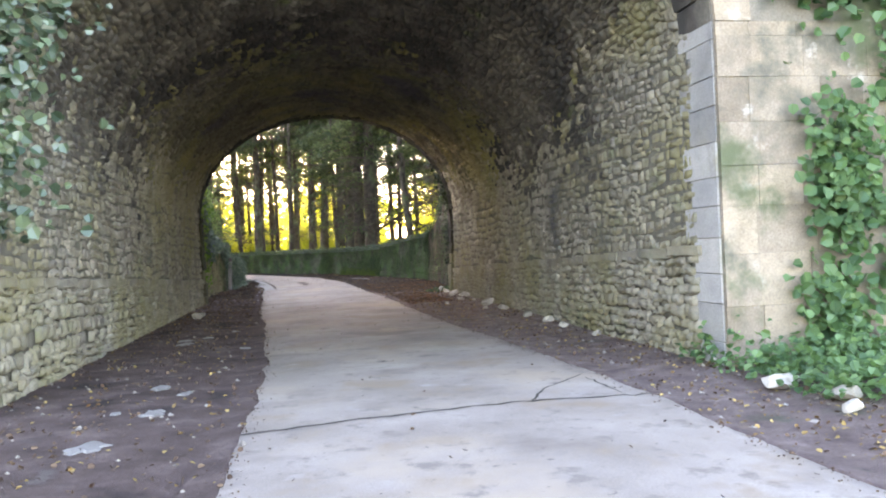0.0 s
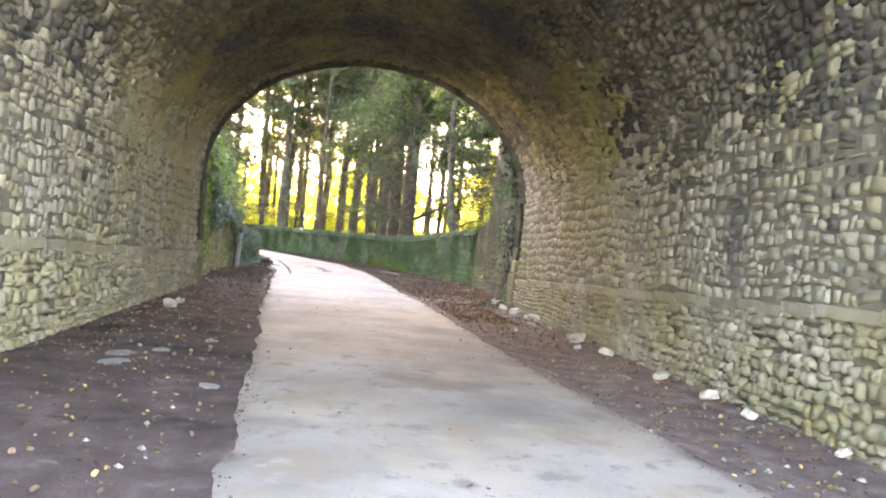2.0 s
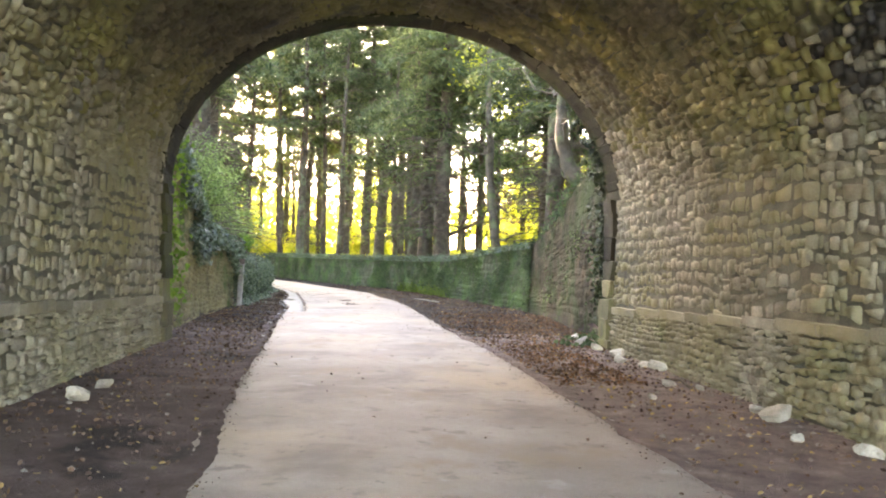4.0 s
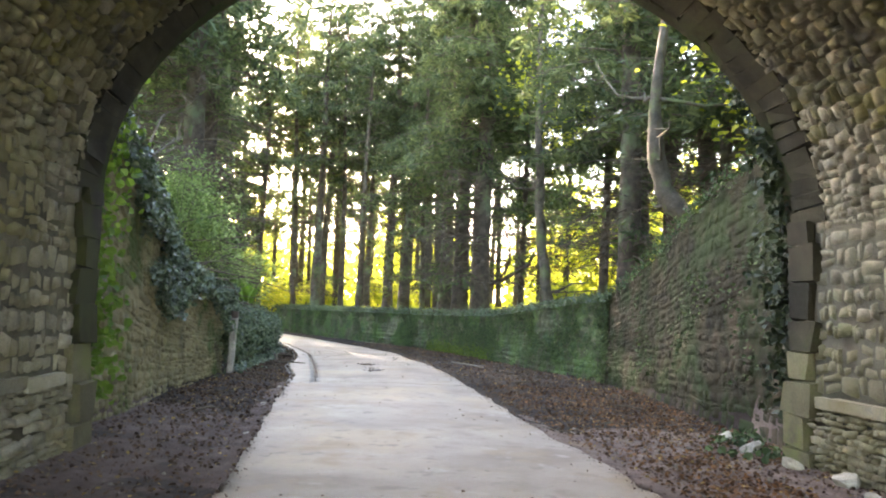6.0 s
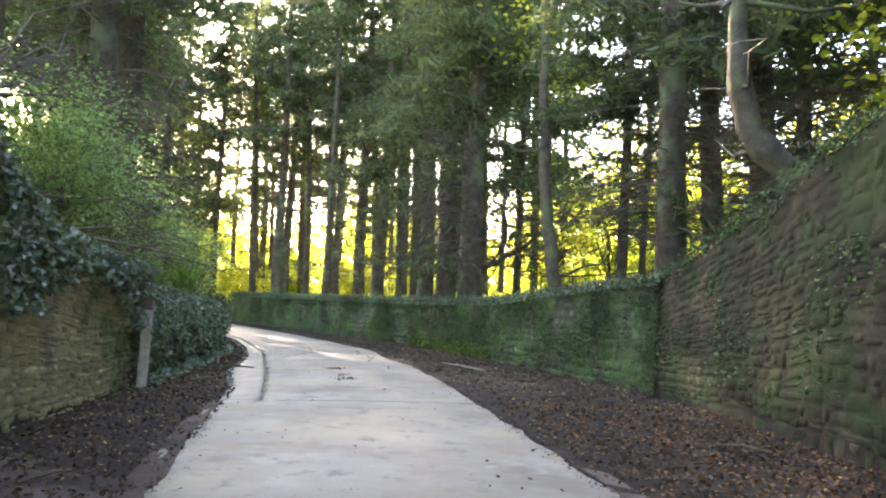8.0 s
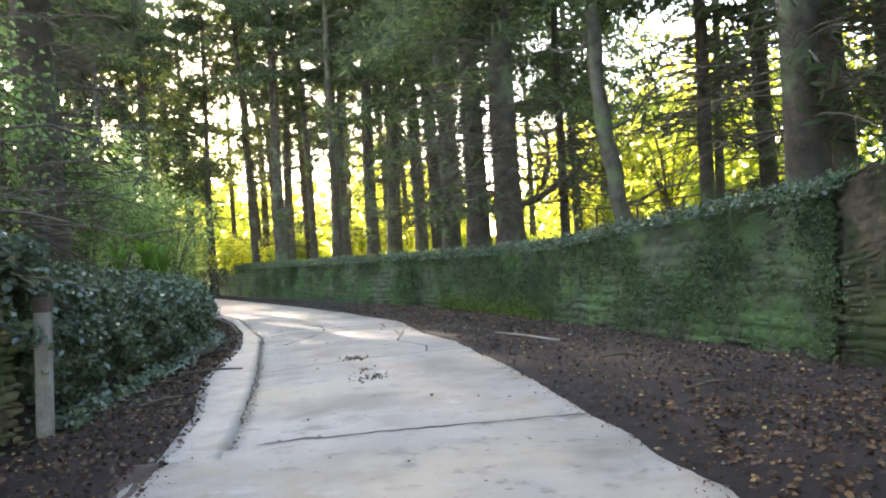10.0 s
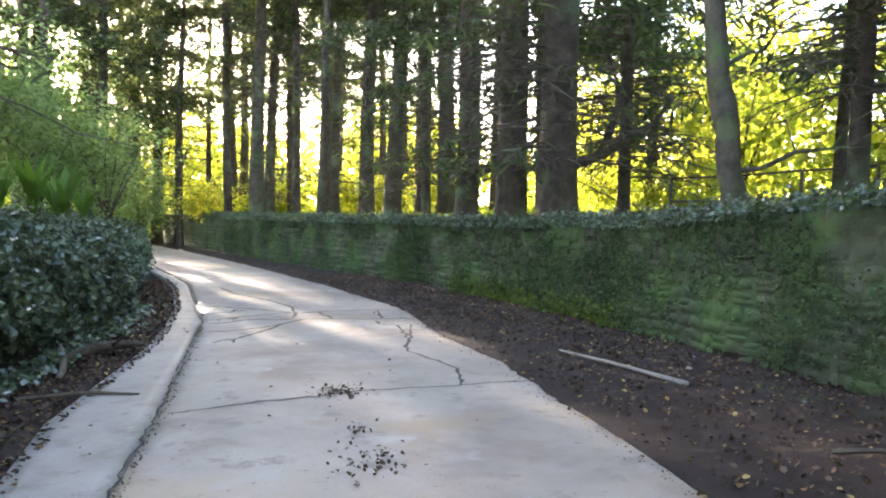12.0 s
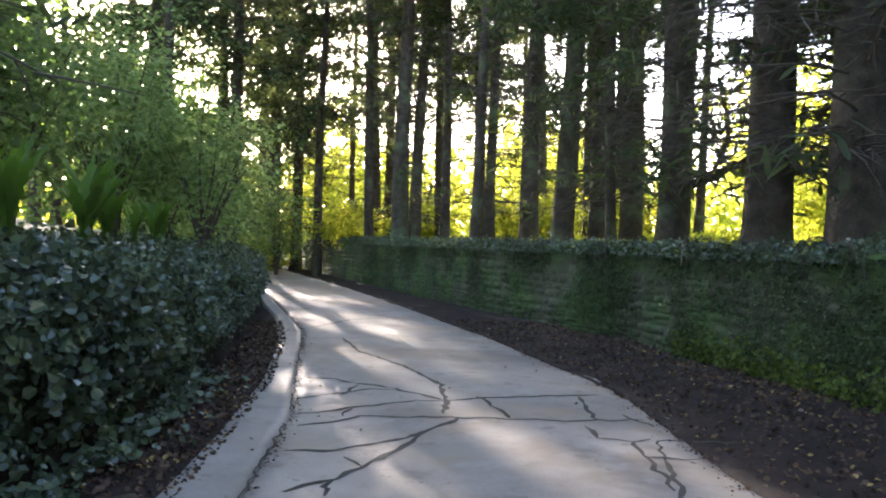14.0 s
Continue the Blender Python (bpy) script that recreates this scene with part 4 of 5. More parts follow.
SHRUBS = {
    "hazel": (stems_mesh(1, 3.2, 1.3, 9, 0.035, M_TWIG), bush_mesh("foliage", 2, 1.6, 1.6, 1.7, 62, 30, 0.08, M_HAZEL)),
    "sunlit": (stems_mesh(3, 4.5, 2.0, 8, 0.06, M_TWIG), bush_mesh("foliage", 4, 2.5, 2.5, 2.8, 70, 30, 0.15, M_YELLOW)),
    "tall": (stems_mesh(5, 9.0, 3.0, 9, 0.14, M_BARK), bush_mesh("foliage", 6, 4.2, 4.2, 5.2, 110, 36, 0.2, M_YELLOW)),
    "leafy": (stems_mesh(11, 6.5, 2.0, 8, 0.06, M_TWIG), bush_mesh("foliage", 12, 2.4, 2.4, 3.6, 120, 44, 0.11, M_HAZEL)),
    "green": (stems_mesh(7, 9.0, 3.0, 9, 0.14, M_BARK), bush_mesh("foliage", 8, 4.2, 4.2, 5.2, 110, 40, 0.2, M_BRIGHT)),
}


def shrub(x, y, kind, scale, turn, label, category="shrub", z=None):
    m = pose(x, y, land(x, y) - 0.05 if z is None else z, 0, 0, turn) @ Matrix.Diagonal((scale, scale, scale, 1))
    ob = thing("broadleaf_tree" if category == "tree" else "shrub", label, category, "undergrowth of the wood", m=m)
    for nm, me in zip(("stemwork", "foliage"), SHRUBS[kind]):
        part(nm, me, ob, kind="stuff")


for i, (x, y, s) in enumerate([(-13.2, 40.5, 0.9), (-13.8, 43.0, 0.9), (-14.2, 45.5, 0.95), (-15.2, 48.5, 0.85), (-12.6, 37.5, 0.8), (-17.5, 54.0, 0.8), (-12.6, 34.5, 0.7), (-19.5, 57.5, 0.8), (-13.2, 46.4, 0.8), (-14.6, 49.0, 0.85), (-16.2, 51.6, 0.8), (-18.6, 56.0, 0.9)]):
    shrub(x, y, "hazel", s, 77 * i, "light green leafy hazel shrub behind the hedge")
for i, (x, y, s) in enumerate([(-13.9, 42.6, 0.55), (-14.9, 46.6, 0.6), (-13.6, 38.4, 0.5), (-10.3, 28.4, 0.42), (-10.6, 30.8, 0.42), (-11.2, 33.6, 0.4), (-10.4, 26.2, 0.4), (-9.7, 31.5, 0.42), (-10.2, 32.9, 0.45), (-17.2, 50.6, 0.55), (-20.2, 64.2, 0.6), (-23.4, 68.6, 0.7)]):
    shrub(x, y, "leafy", s, 63 * i, "tall light green shrub with sunlit leaves above the lane", "tree")
for i, (x, y, s) in enumerate([(1.5, 52, 1.0), (5, 50, 1.1), (3.0, 60, 1.2), (8, 57, 1.2), (6.5, 44, 1.0), (9.5, 48, 1.2), (-9, 74, 1.2), (-13, 84, 1.2), (-18, 80, 1.2), (-24, 78, 1.2), (-30, 76, 1.2), (0.5, 70, 1.2), (-9, 82, 1.3)]):
    shrub(x, y, "sunlit", s, 59 * i, "sunlit yellow-green bush beyond the conifers")
for i, (x, y, k, s) in enumerate([(6, 66, "tall", 1.0), (12, 56, "tall", 1.0), (2, 84, "tall", 1.1), (11, 78, "tall", 1.1), (16, 47, "green", 1.0), (10, 38, "tall", 0.8), (7, 33, "green", 0.75), (-14, 95, "tall", 1.1), (-28, 90, "tall", 1.1), (-40, 82, "green", 1.1), (-30, 58, "green", 1.0), (-26, 46, "green", 1.0), (-36, 68, "green", 1.1), (20, 64, "tall", 1.1), (-22.9, 61.0, "green", 0.6), (-25.5, 64.5, "green", 0.7)]):
    shrub(x, y, k, s, 41 * i, "broadleaved tree with sunlit yellow-green foliage" if k == "tall" else "green broadleaved tree in the wood", "tree")


SHRUBS["low"] = (stems_mesh(9, 1.6, 1.2, 7, 0.02, M_TWIG), bush_mesh("leaves", 10, 1.5, 1.5, 0.9, 46, 44, 0.1, M_YELLOW))
for i, (x, y, s) in enumerate([(-6.5, 61, 1.0), (-9.5, 63.5, 1.0), (-11.5, 68, 1.1), (-15, 67, 1.0), (-17, 64, 0.9), (-19, 70, 1.1), (-22.5, 67, 1.0), (-25, 73, 1.2), (-7.5, 67.5, 1.1), (-12.5, 75, 1.2), (-17.5, 76, 1.2), (-0.5, 50, 0.8), (2.5, 47.5, 0.9), (-29, 70, 1.2), (0, 64, 1.2)]):
    shrub(x, y, "low", s, 37 * i, "low sunlit undergrowth between the trunks")


def far_belt():
    """The far edge of the wood: a ragged belt of foliage beyond the trunks."""
    rng = np.random.default_rng(56)
    n = 26000
    a = np.radians(rng.uniform(-48, 62, n))
    r = rng.uniform(52, 80, n)
    x, y = -6 - np.sin(a) * r, 36 + np.cos(a) * r
    top = np.array([6.5 + 4.5 * lump(p, q, 0.12, 9.0) + 3 * lump(p, q, 0.5, 2.0) for p, q in zip(x, y)])
    z = np.maximum(top, 2.0) * rng.random(n) ** 1.3 + 0.6
    open_sky = (x > -7.2) & (x < -3.6) & (z < 4.4)   # a break in the far hedge
    x, y, z = x[~open_sky], y[~open_sky], z[~open_sky]
    n = len(x)
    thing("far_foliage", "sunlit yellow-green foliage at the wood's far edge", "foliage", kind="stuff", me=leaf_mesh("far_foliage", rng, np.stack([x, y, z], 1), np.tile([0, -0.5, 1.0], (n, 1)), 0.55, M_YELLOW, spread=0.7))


far_belt()


def field_grass():
    rng = np.random.default_rng(55)
    n = 22000
    y = 37 + 44 * rng.random(n) ** 1.2
    x = WALL_R(y) + 0.5 + 22 * rng.random(n) ** 1.3
    c = np.array([(a, b, land(a, b) + 0.1) for a, b in zip(x, y)])
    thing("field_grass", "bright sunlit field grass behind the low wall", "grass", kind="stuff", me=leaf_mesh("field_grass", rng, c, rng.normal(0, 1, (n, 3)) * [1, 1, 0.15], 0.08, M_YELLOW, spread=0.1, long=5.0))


field_grass()


def pale_tree(x, y, points, radii, label, leaf_centres, seed):
    """A gnarled broadleaf with a pale trunk: trunk, limbs and a thin crown."""
    rng = np.random.default_rng(seed)
    ob = thing("broadleaf_tree", label, "tree", m=pose(x, y, land(x, y) - 0.1))
    k = np.linspace(0, len(points) - 1, 26)
    P = np.array(points, float)
    path = np.stack([np.interp(k, range(len(P)), P[:, c]) for c in range(3)], 1)
    path[1:-1] = (path[:-2] + 2 * path[1:-1] + path[2:]) / 4
    path[:, :2] += np.array([[lump(q, seed, 1.7), lump(q, seed, 1.7, 4.0)] for q in k]) * 0.09
    rad = np.interp(k, range(len(P)), radii) * np.array([1 + 0.25 * lump(q, seed, 2.3, 8.0) for q in k])
    tv, tf = tube(path, rad, 12)
    tv = tv + rng.normal(0, 0.012, tv.shape)
    part("trunk", mesh_of("trunk", tv, tf, M_PALEBARK, True), ob)
    limbs = []
    for k in range(7):
        i = rng.integers(2, len(points))
        a = np.array(points[i])
        d = rng.normal(0, 1, 3) * [1.1, 1.1, 0.3]
        bend = rng.normal(0, 0.18, (6, 3))
        limb = [a + d * t + np.array([0, 0, 0.9 * t * t]) + bend[n] * t for n, t in enumerate(np.linspace(0, 1, 6))]
        limbs.append(tube(limb, [0.05, 0.042, 0.034, 0.025, 0.015, 0.005], 6))
        for n in (2, 3, 4):
            e = rng.normal(0, 0.35, 3) + [0, 0, 0.2]
            limbs.append(tube([limb[n], limb[n] + e * 0.5 + rng.normal(0, 0.05, 3), limb[n] + e], [0.016, 0.01, 0.003], 4))
    part("limbwork", mesh_of("limbwork", *join(limbs), M_PALEBARK, True), ob, kind="stuff")
    c = np.concatenate([np.array(q) + rng.normal(0, 0.5, (160, 3)) for q in leaf_centres])
    part("crown", leaf_mesh("crown", rng, c, np.tile([0, 0, 1.0], (len(c), 1)), 0.12, M_YELLOW), ob)


pale_tree(-1.6, 42.4, [(0, 0, -0.3), (0, 0, 0.1), (-0.05, 0, 1.0), (-0.25, 0.1, 2.6), (-0.4, 0.1, 4.5), (-0.5, 0, 7), (-0.5, 0, 11)], [0.3, 0.24, 0.19, 0.16, 0.15, 0.12, 0.05], "slender pale-barked tree behind the low wall", [(1, 1, 7), (-1, 0.5, 8), (0.5, 0, 9.5), (0.3, 1.5, 6.2)], 5)
pale_tree(1.3, 31.8, [(0.3, 0, -0.3), (0.15, 0, 0.3), (-0.35, 0.15, 0.9), (-0.95, 0.3, 1.5), (-1.25, 0.3, 2.3), (-1.3, 0.2, 3.6), (-1.1, 0, 6)], [0.36, 0.27, 0.21, 0.2, 0.17, 0.12, 0.05], "gnarled pale tree leaning over the wing wall", [(0.5, 1, 4), (1, 0, 3.2), (0, -0.5, 5), (1.4, 0.5, 2.4)], 6)
pale_tree(1.9, 29.8, [(0, 0, -0.3), (0.05, 0, 0.8), (-0.05, 0, 2.0), (-0.2, 0.1, 3.5), (-0.1, 0.2, 6)], [0.3, 0.26, 0.22, 0.18, 0.08], "pale ivy-hung trunk above the wing wall", [(0.8, 0.6, 3), (1.2, 1.5, 2.2), (0.3, 1.2, 4)], 7)


def forked_limb(x, y, z, size):
    """A low forked limb that springs from a conifer towards the light."""
    ob = thing("forked_limb", "dark forked low limb curving up beside a conifer", "branch", "low limbs", m=pose(x, y, z) @ Matrix.Diagonal((size, size, size, 1)))
    part("limb", mesh_of("limb", *tube([(-0.3, 0, -0.35), (0, 0, -0.15), (0.45, 0, 0.02), (0.95, 0, 0.32), (1.4, 0.05, 0.62), (1.75, 0.1, 1.1)], [0.12, 0.1, 0.08, 0.065, 0.05, 0.02], 8), M_BARK, True), ob)
    part("fork", mesh_of("fork", *tube([(0.3, 0, -0.03), (0.55, 0, 0.35), (0.72, 0, 0.85), (0.7, 0, 1.35), (0.5, 0, 1.9)], [0.08, 0.07, 0.06, 0.04, 0.015], 8), M_BARK, True), ob)


forked_limb(-3.62, 45.1, 2.75, 1.0)
forked_limb(-5.45, 51.1, 2.9, 0.9)


# ---- ivy and hedge ----
def build_hedge():
    """Ivy mound beside the lane: a rounded earth core under a thick coat of leaves."""
    rng = np.random.default_rng(51)
    ys = np.arange(32.3, 62, 0.3)
    prof = [(-0.16, -0.1), (0.0, 0.22), (0.12, 0.52), (0.02, 0.8), (-0.38, 0.96), (-0.85, 1.02), (-1.5, 1.04), (-2.8, 1.08)]
    v, f = [], []
    for y in ys:
        h = HEDGE_TOP(y) - 0.06
        for dx, t in prof:
            v.append((WALL_L(y) - 0.15 + dx + 0.16 * lump(y, t * 3, 1.0), y, h * t + 0.1 * lump(y, dx, 1.3, 6.0)))
    w = len(prof)
    for j in range(len(ys) - 1):
        for i in range(w - 1):
            a = j * w + i
            f.append((a, a + w, a + w + 1, a + 1))
    hedge = thing("ivy_hedge", "dense dark ivy mound beside the gutter", "hedge", kind="stuff", me=mesh_of("ivy_hedge", v, f, M_EARTH, True))
    n = 52000
    y = 32.2 + 20 * rng.random(n) ** 1.35
    q = rng.random(n) * (w - 1)
    i = q.astype(int)
    t = q - i
    P = np.array(prof)
    dx = P[i, 0] * (1 - t) + P[i + 1, 0] * t
    hz = P[i, 1] * (1 - t) + P[i + 1, 1] * t
    bump = np.array([0.16 * lump(a, b * 3, 1.0) + 0.09 * lump(a, b * 2, 3.4, 8.0) for a, b in zip(y, hz)])
    c = np.stack([WALL_L(y) - 0.15 + dx + bump + np.abs(rng.normal(0, 0.1, n)) * (hz < 0.95), y, (HEDGE_TOP(y)) * np.maximum(hz, 0.02) + np.abs(rng.normal(0, 0.08, n)) * (hz > 0.7) + 0.1 * np.array([lump(a, b, 1.3, 6.0) for a, b in zip(y, dx)])], 1)
    side = np.where(hz > 0.93, 0.25, 0.9)
    nor = np.stack([side, -0.25 * side, 1.05 - side * 0.6], 1)
    part("leaves", leaf_mesh("leaves", rng, c, nor, 0.062, M_IVY, spread=0.9, long=1.05), hedge, kind="stuff")


build_hedge()


def ivy(name, label, seed, count, where, size, material, spread=0.5, facing=(1, 0, 0.4), kind="stuff"):
    """A coat of leaves; where(rng, n) gives their places."""
    rng = np.random.default_rng(seed)
    c = where(rng, count)
    return thing(name, label, "ivy", kind=kind, me=leaf_mesh(name, rng, c, np.tile(np.array(facing, float), (len(c), 1)), size, material, spread=spread, long=1.1))


def patchy(y, z, s, cut, k):
    return np.array([lump(a, b, s, k) > cut for a, b in zip(y, z)])


def on_low_wall(rng, n):
    y = 34.2 + 26 * rng.random(n) ** 1.3
    t = rng.random(n) ** 0.75
    z = TOP_R(y) * t + 0.02
    keep = np.array([lump(a, b, 0.9, 2.0) + 0.5 * lump(a, b, 3.0, 3.0) for a, b in zip(y, z)]) > rng.uniform(-0.4, 0.5, n)
    y, z = y[keep], z[keep]
    return np.stack([WALL_R(y) + 0.04 * z - rng.uniform(0.01, 0.1, len(y)), y, z], 1)


def on_low_top(rng, n):
    y = 34.0 + 30 * rng.random(n)
    x = WALL_R(y) + rng.uniform(-0.16, 0.7, n)
    return np.stack([x, y, TOP_R(y) + np.abs(rng.normal(0, 0.06, n)) - 0.12 * (x < WALL_R(y))], 1)


def on_wing_left(rng, n):
    y = 23.2 + 9.2 * rng.random(n)
    t = 1 - 0.75 * rng.random(n) ** 1.7
    z = TOP_L(y) * t + 0.05 * (t > 0.9)
    keep = patchy(y, z, 0.8, -0.12 - 0.2 * 0, 5.0) & (t > 0.7 + 0.2 * np.sin(y * 1.3)) | (t > 0.88)
    y, z = y[keep], z[keep]
    return np.stack([WALL_L(y) - 0.04 * z + rng.uniform(0.02, 0.28, len(y)), y, z + rng.uniform(-0.1, 0.12, len(y))], 1)


def on_wing_right(rng, n):
    y = 25.0 + 9.4 * rng.random(n)
    t = 1.02 - 0.85 * rng.random(n) ** 1.8
    z = TOP_R(y) * t
    keep = patchy(y, z, 0.8, 0.22, 7.0) | (t > 0.93)
    y, z = y[keep], z[keep]
    return np.stack([WALL_R(y) + 0.04 * z - rng.uniform(-0.2, 0.18, len(y)), y, z + rng.uniform(-0.05, 0.1, len(y))], 1)


ivy("ivy", "small dark ivy leaves over the low mossy wall", 61, 60000, on_low_wall, 0.034, M_MOSSLEAF, 0.5, (-0.9, -0.3, 0.5))
ivy("ivy", "ivy and bramble along the top of the low wall", 62, 14000, on_low_top, 0.055, M_IVY, 0.6, (-0.3, -0.2, 0.9))
ivy("ivy", "glossy ivy hanging over the sloping wing wall", 63, 15000, on_wing_left, 0.07, M_IVY, 0.5, (0.8, -0.3, 0.6))
ivy("ivy", "dark ivy along the wing wall's sloping top", 64, 6000, on_wing_right, 0.05, M_MOSSLEAF, 0.5, (-0.8, -0.2, 0.6))


def on_face_right(rng, n):
    k = rng.integers(0, 8, n)
    cen = np.array([(4.95, 2.3, 0.42, 0.6), (5.0, 1.7, 0.4, 0.4), (4.9, 4.3, 0.6, 0.4), (5.9, 3.4, 0.5, 0.9), (5.9, 1.0, 0.4, 0.6), (6.3, 2.2, 0.5, 0.9), (4.8, 0.6, 0.4, 0.4), (6.4, 4.0, 0.6, 0.8)])[k]
    a = cen[:, 0] + rng.normal(0, 1, n) * cen[:, 2] * 0.55
    z = np.maximum(cen[:, 1] + rng.normal(0, 1, n) * cen[:, 3] * 0.6, 0.05)
    s = START - rng.uniform(0.03, 0.35, n)
    return C0 + np.outer(s, U) + np.outer(a, V) + np.outer(z, [0, 0, 1])


def on_face_left(rng, n):
    a = LEFT + rng.normal(0.1, 0.35, n)
    z = 4.6 - 2.9 * rng.random(n) ** 1.4
    s = START + rng.uniform(-0.3, 0.35, n) + 0.25 * rng.random(n)
    return C0 + np.outer(s, U) + np.outer(a + 0.2 * np.maximum(z - 2.6, 0) ** 1.5, V) + np.outer(z, [0, 0, 1])


def weeds_entrance(rng, n):
    s = START - rng.uniform(-0.7, 2.3, n)
    a = RIGHT - 0.35 + 0.25 * rng.random(n) + 3.2 * rng.random(n) ** 0.8
    z = np.abs(rng.normal(0, 0.16, n)) + 0.06
    return C0 + np.outer(s, U) + np.outer(a, V) + np.outer(z, [0, 0, 1])


def on_exit_left(rng, n):
    a = LEFT + rng.normal(-0.05, 0.18, n)
    z = 0.4 + 4.3 * rng.random(n)
    s = LONG + rng.uniform(0.2, 0.9, n)
    return C0 + np.outer(s, U) + np.outer(a - 0.1, V) + np.outer(z, [0, 0, 1])


def on_exit_right(rng, n):
    z = 0.5 + 4.9 * rng.random(n) ** 0.8
    a = RIGHT + rng.normal(0.12, 0.16, n) - 0.55 * np.clip(z - 2.9, 0, 3) ** 1.3 * 0.45
    s = LONG + rng.uniform(0.08, 0.5, n)
    keep = np.array([lump(p, q, 1.4, 3.0) for p, q in zip(s * 2, z)]) > -0.25
    return (C0 + np.outer(s, U) + np.outer(a, V) + np.outer(z, [0, 0, 1]))[keep]


ivy("ivy", "ivy coloured dark for shade, hanging down the edge of the arch", 73, 3600, on_exit_right, 0.08, M_SHADEDIVY, 0.6, (-0.8, -0.5, 0.3))
ivy("creeper", "broad-leaved green creeper hanging on the bridge face", 65, 2600, on_face_right, 0.11, M_CREEPER, 0.5, (0, -1, 0.4))
ivy("ivy", "ivy trailing over the mouth of the arch", 66, 1300, on_face_left, 0.1, M_IVY, 0.6, (0.4, -0.8, 0.3))
ivy("weeds", "low green weeds at the foot of the bridge", 67, 4600, weeds_entrance, 0.075, M_CREEPER, 0.5, (-0.2, -0.3, 1.0))
ivy("ivy", "yellow-green climber beside the arch", 68, 900, on_exit_left, 0.085, M_BRIGHT, 0.6, (0.8, -0.5, 0.3))


def bramble(y, seed):
    """A sprawl of thin bare bramble stems over the wall top."""
    rng = np.random.default_rng(seed)
    out = []
    for k in range(9):
        a = np.array([WALL_R(y) + rng.uniform(0.0, 0.4), y + rng.normal(0, 0.3), TOP_R(y) - 0.02])
        d = np.array([rng.uniform(-0.45, 0.1), rng.normal(0, 0.5), 0.0])
        h = rng.uniform(0.08, 0.3)
        out.append(tube([a + d * t + [0, 0, h * math.sin(math.pi * t * 0.9) - 0.25 * t * t] for t in np.linspace(0, 1, 6)], np.linspace(0.009, 0.003, 6), 4))
    thing("bramble", "thin bare bramble stems trailing over the mossy wall", "bramble", "brambles on the wall", kind="stuff", me=mesh_of("bramble", *join(out), M_TWIG))


for i, y in enumerate(np.arange(36.0, 54.0, 1.15)):
    bramble(float(y), 600 + i)


def tufts(rng, n):
    y = 41.0 + 5.5 * rng.random(n) ** 0.8
    return np.stack([WALL_R(y) - np.abs(rng.normal(0, 0.14, n)), y, 0.05 + np.abs(rng.normal(0, 0.16, n))], 1)


def exit_weeds(rng, n):
    c = np.array([(0.15, 25.0), (-0.1, 25.7), (0.2, 26.3), (-0.35, 24.9)])[rng.integers(0, 4, n)]
    return np.stack([c[:, 0] + rng.normal(0, 0.16, n), c[:, 1] + rng.normal(0, 0.2, n), 0.06 + np.abs(rng.normal(0, 0.04, n))], 1)


def hedge_foot(rng, n):
    y = 32.4 + 10 * rng.random(n)
    return np.stack([WALL_L(y) + np.abs(rng.normal(0, 0.18, n)), y, 0.06 + np.abs(rng.normal(0, 0.06, n))], 1)


ivy("grass_tuft", "bright grass and moss at the foot of the low wall", 69, 1800, tufts, 0.05, M_GRASS, 0.6, (-0.8, -0.3, 0.3))
ivy("weeds", "dull broad-leaved weeds at the foot of the wing wall", 70, 110, exit_weeds, 0.085, M_MOSSLEAF, 0.6, (-0.5, -0.4, 0.8))
ivy("ivy", "creeping ivy leaves at the foot of the hedge", 72, 1600, hedge_foot, 0.06, M_IVY, 0.5, (0.4, -0.2, 0.9))


def fern(x, y, z, seed, size):
    rng = np.random.default_rng(seed)
    ob = thing("fern", "upright bright green fern on the ivy mound", "fern", "ferns on the hedge", m=pose(x, y, z))
    for k in range(11):
        phi = rng.uniform(0, 2 * math.pi)
        out, up = rng.uniform(0.12, 0.4) * size, rng.uniform(0.55, 0.8) * size
        v, f = [], []
        n = 12
        side = np.array([-math.sin(phi), math.cos(phi), 0])
        for i in range(n + 1):
            t = i / n
            p = np.array([math.cos(phi) * out * t ** 1.6, math.sin(phi) * out * t ** 1.6, up * (t - 0.18 * t ** 3)])
            w = 0.055 * size * math.sin(math.pi * min(t * 0.9 + 0.12, 1)) + 0.003
            v += [p - side * w * (1 if i % 2 else 0.55), p + side * w * (1 if i % 2 else 0.55)]
            if i:
                f.append((2 * i - 2, 2 * i - 1, 2 * i + 1, 2 * i))
        part("frond", mesh_of("frond", v, f, M_FERN), ob)


for i, (x, y, s) in enumerate([(-11.7, 41.7, 1.1), (-11.2, 41.0, 1.0), (-12.3, 42.8, 1.0), (-11.0, 39.9, 1.05), (-11.9, 40.6, 1.1), (-12.4, 43.9, 0.8), (-13.0, 45.0, 0.7), (-12.9, 44.2, 0.75)]):
    fern(x, y, HEDGE_TOP(y) * 1.08 + 0.06, 200 + i, s * 1.25)


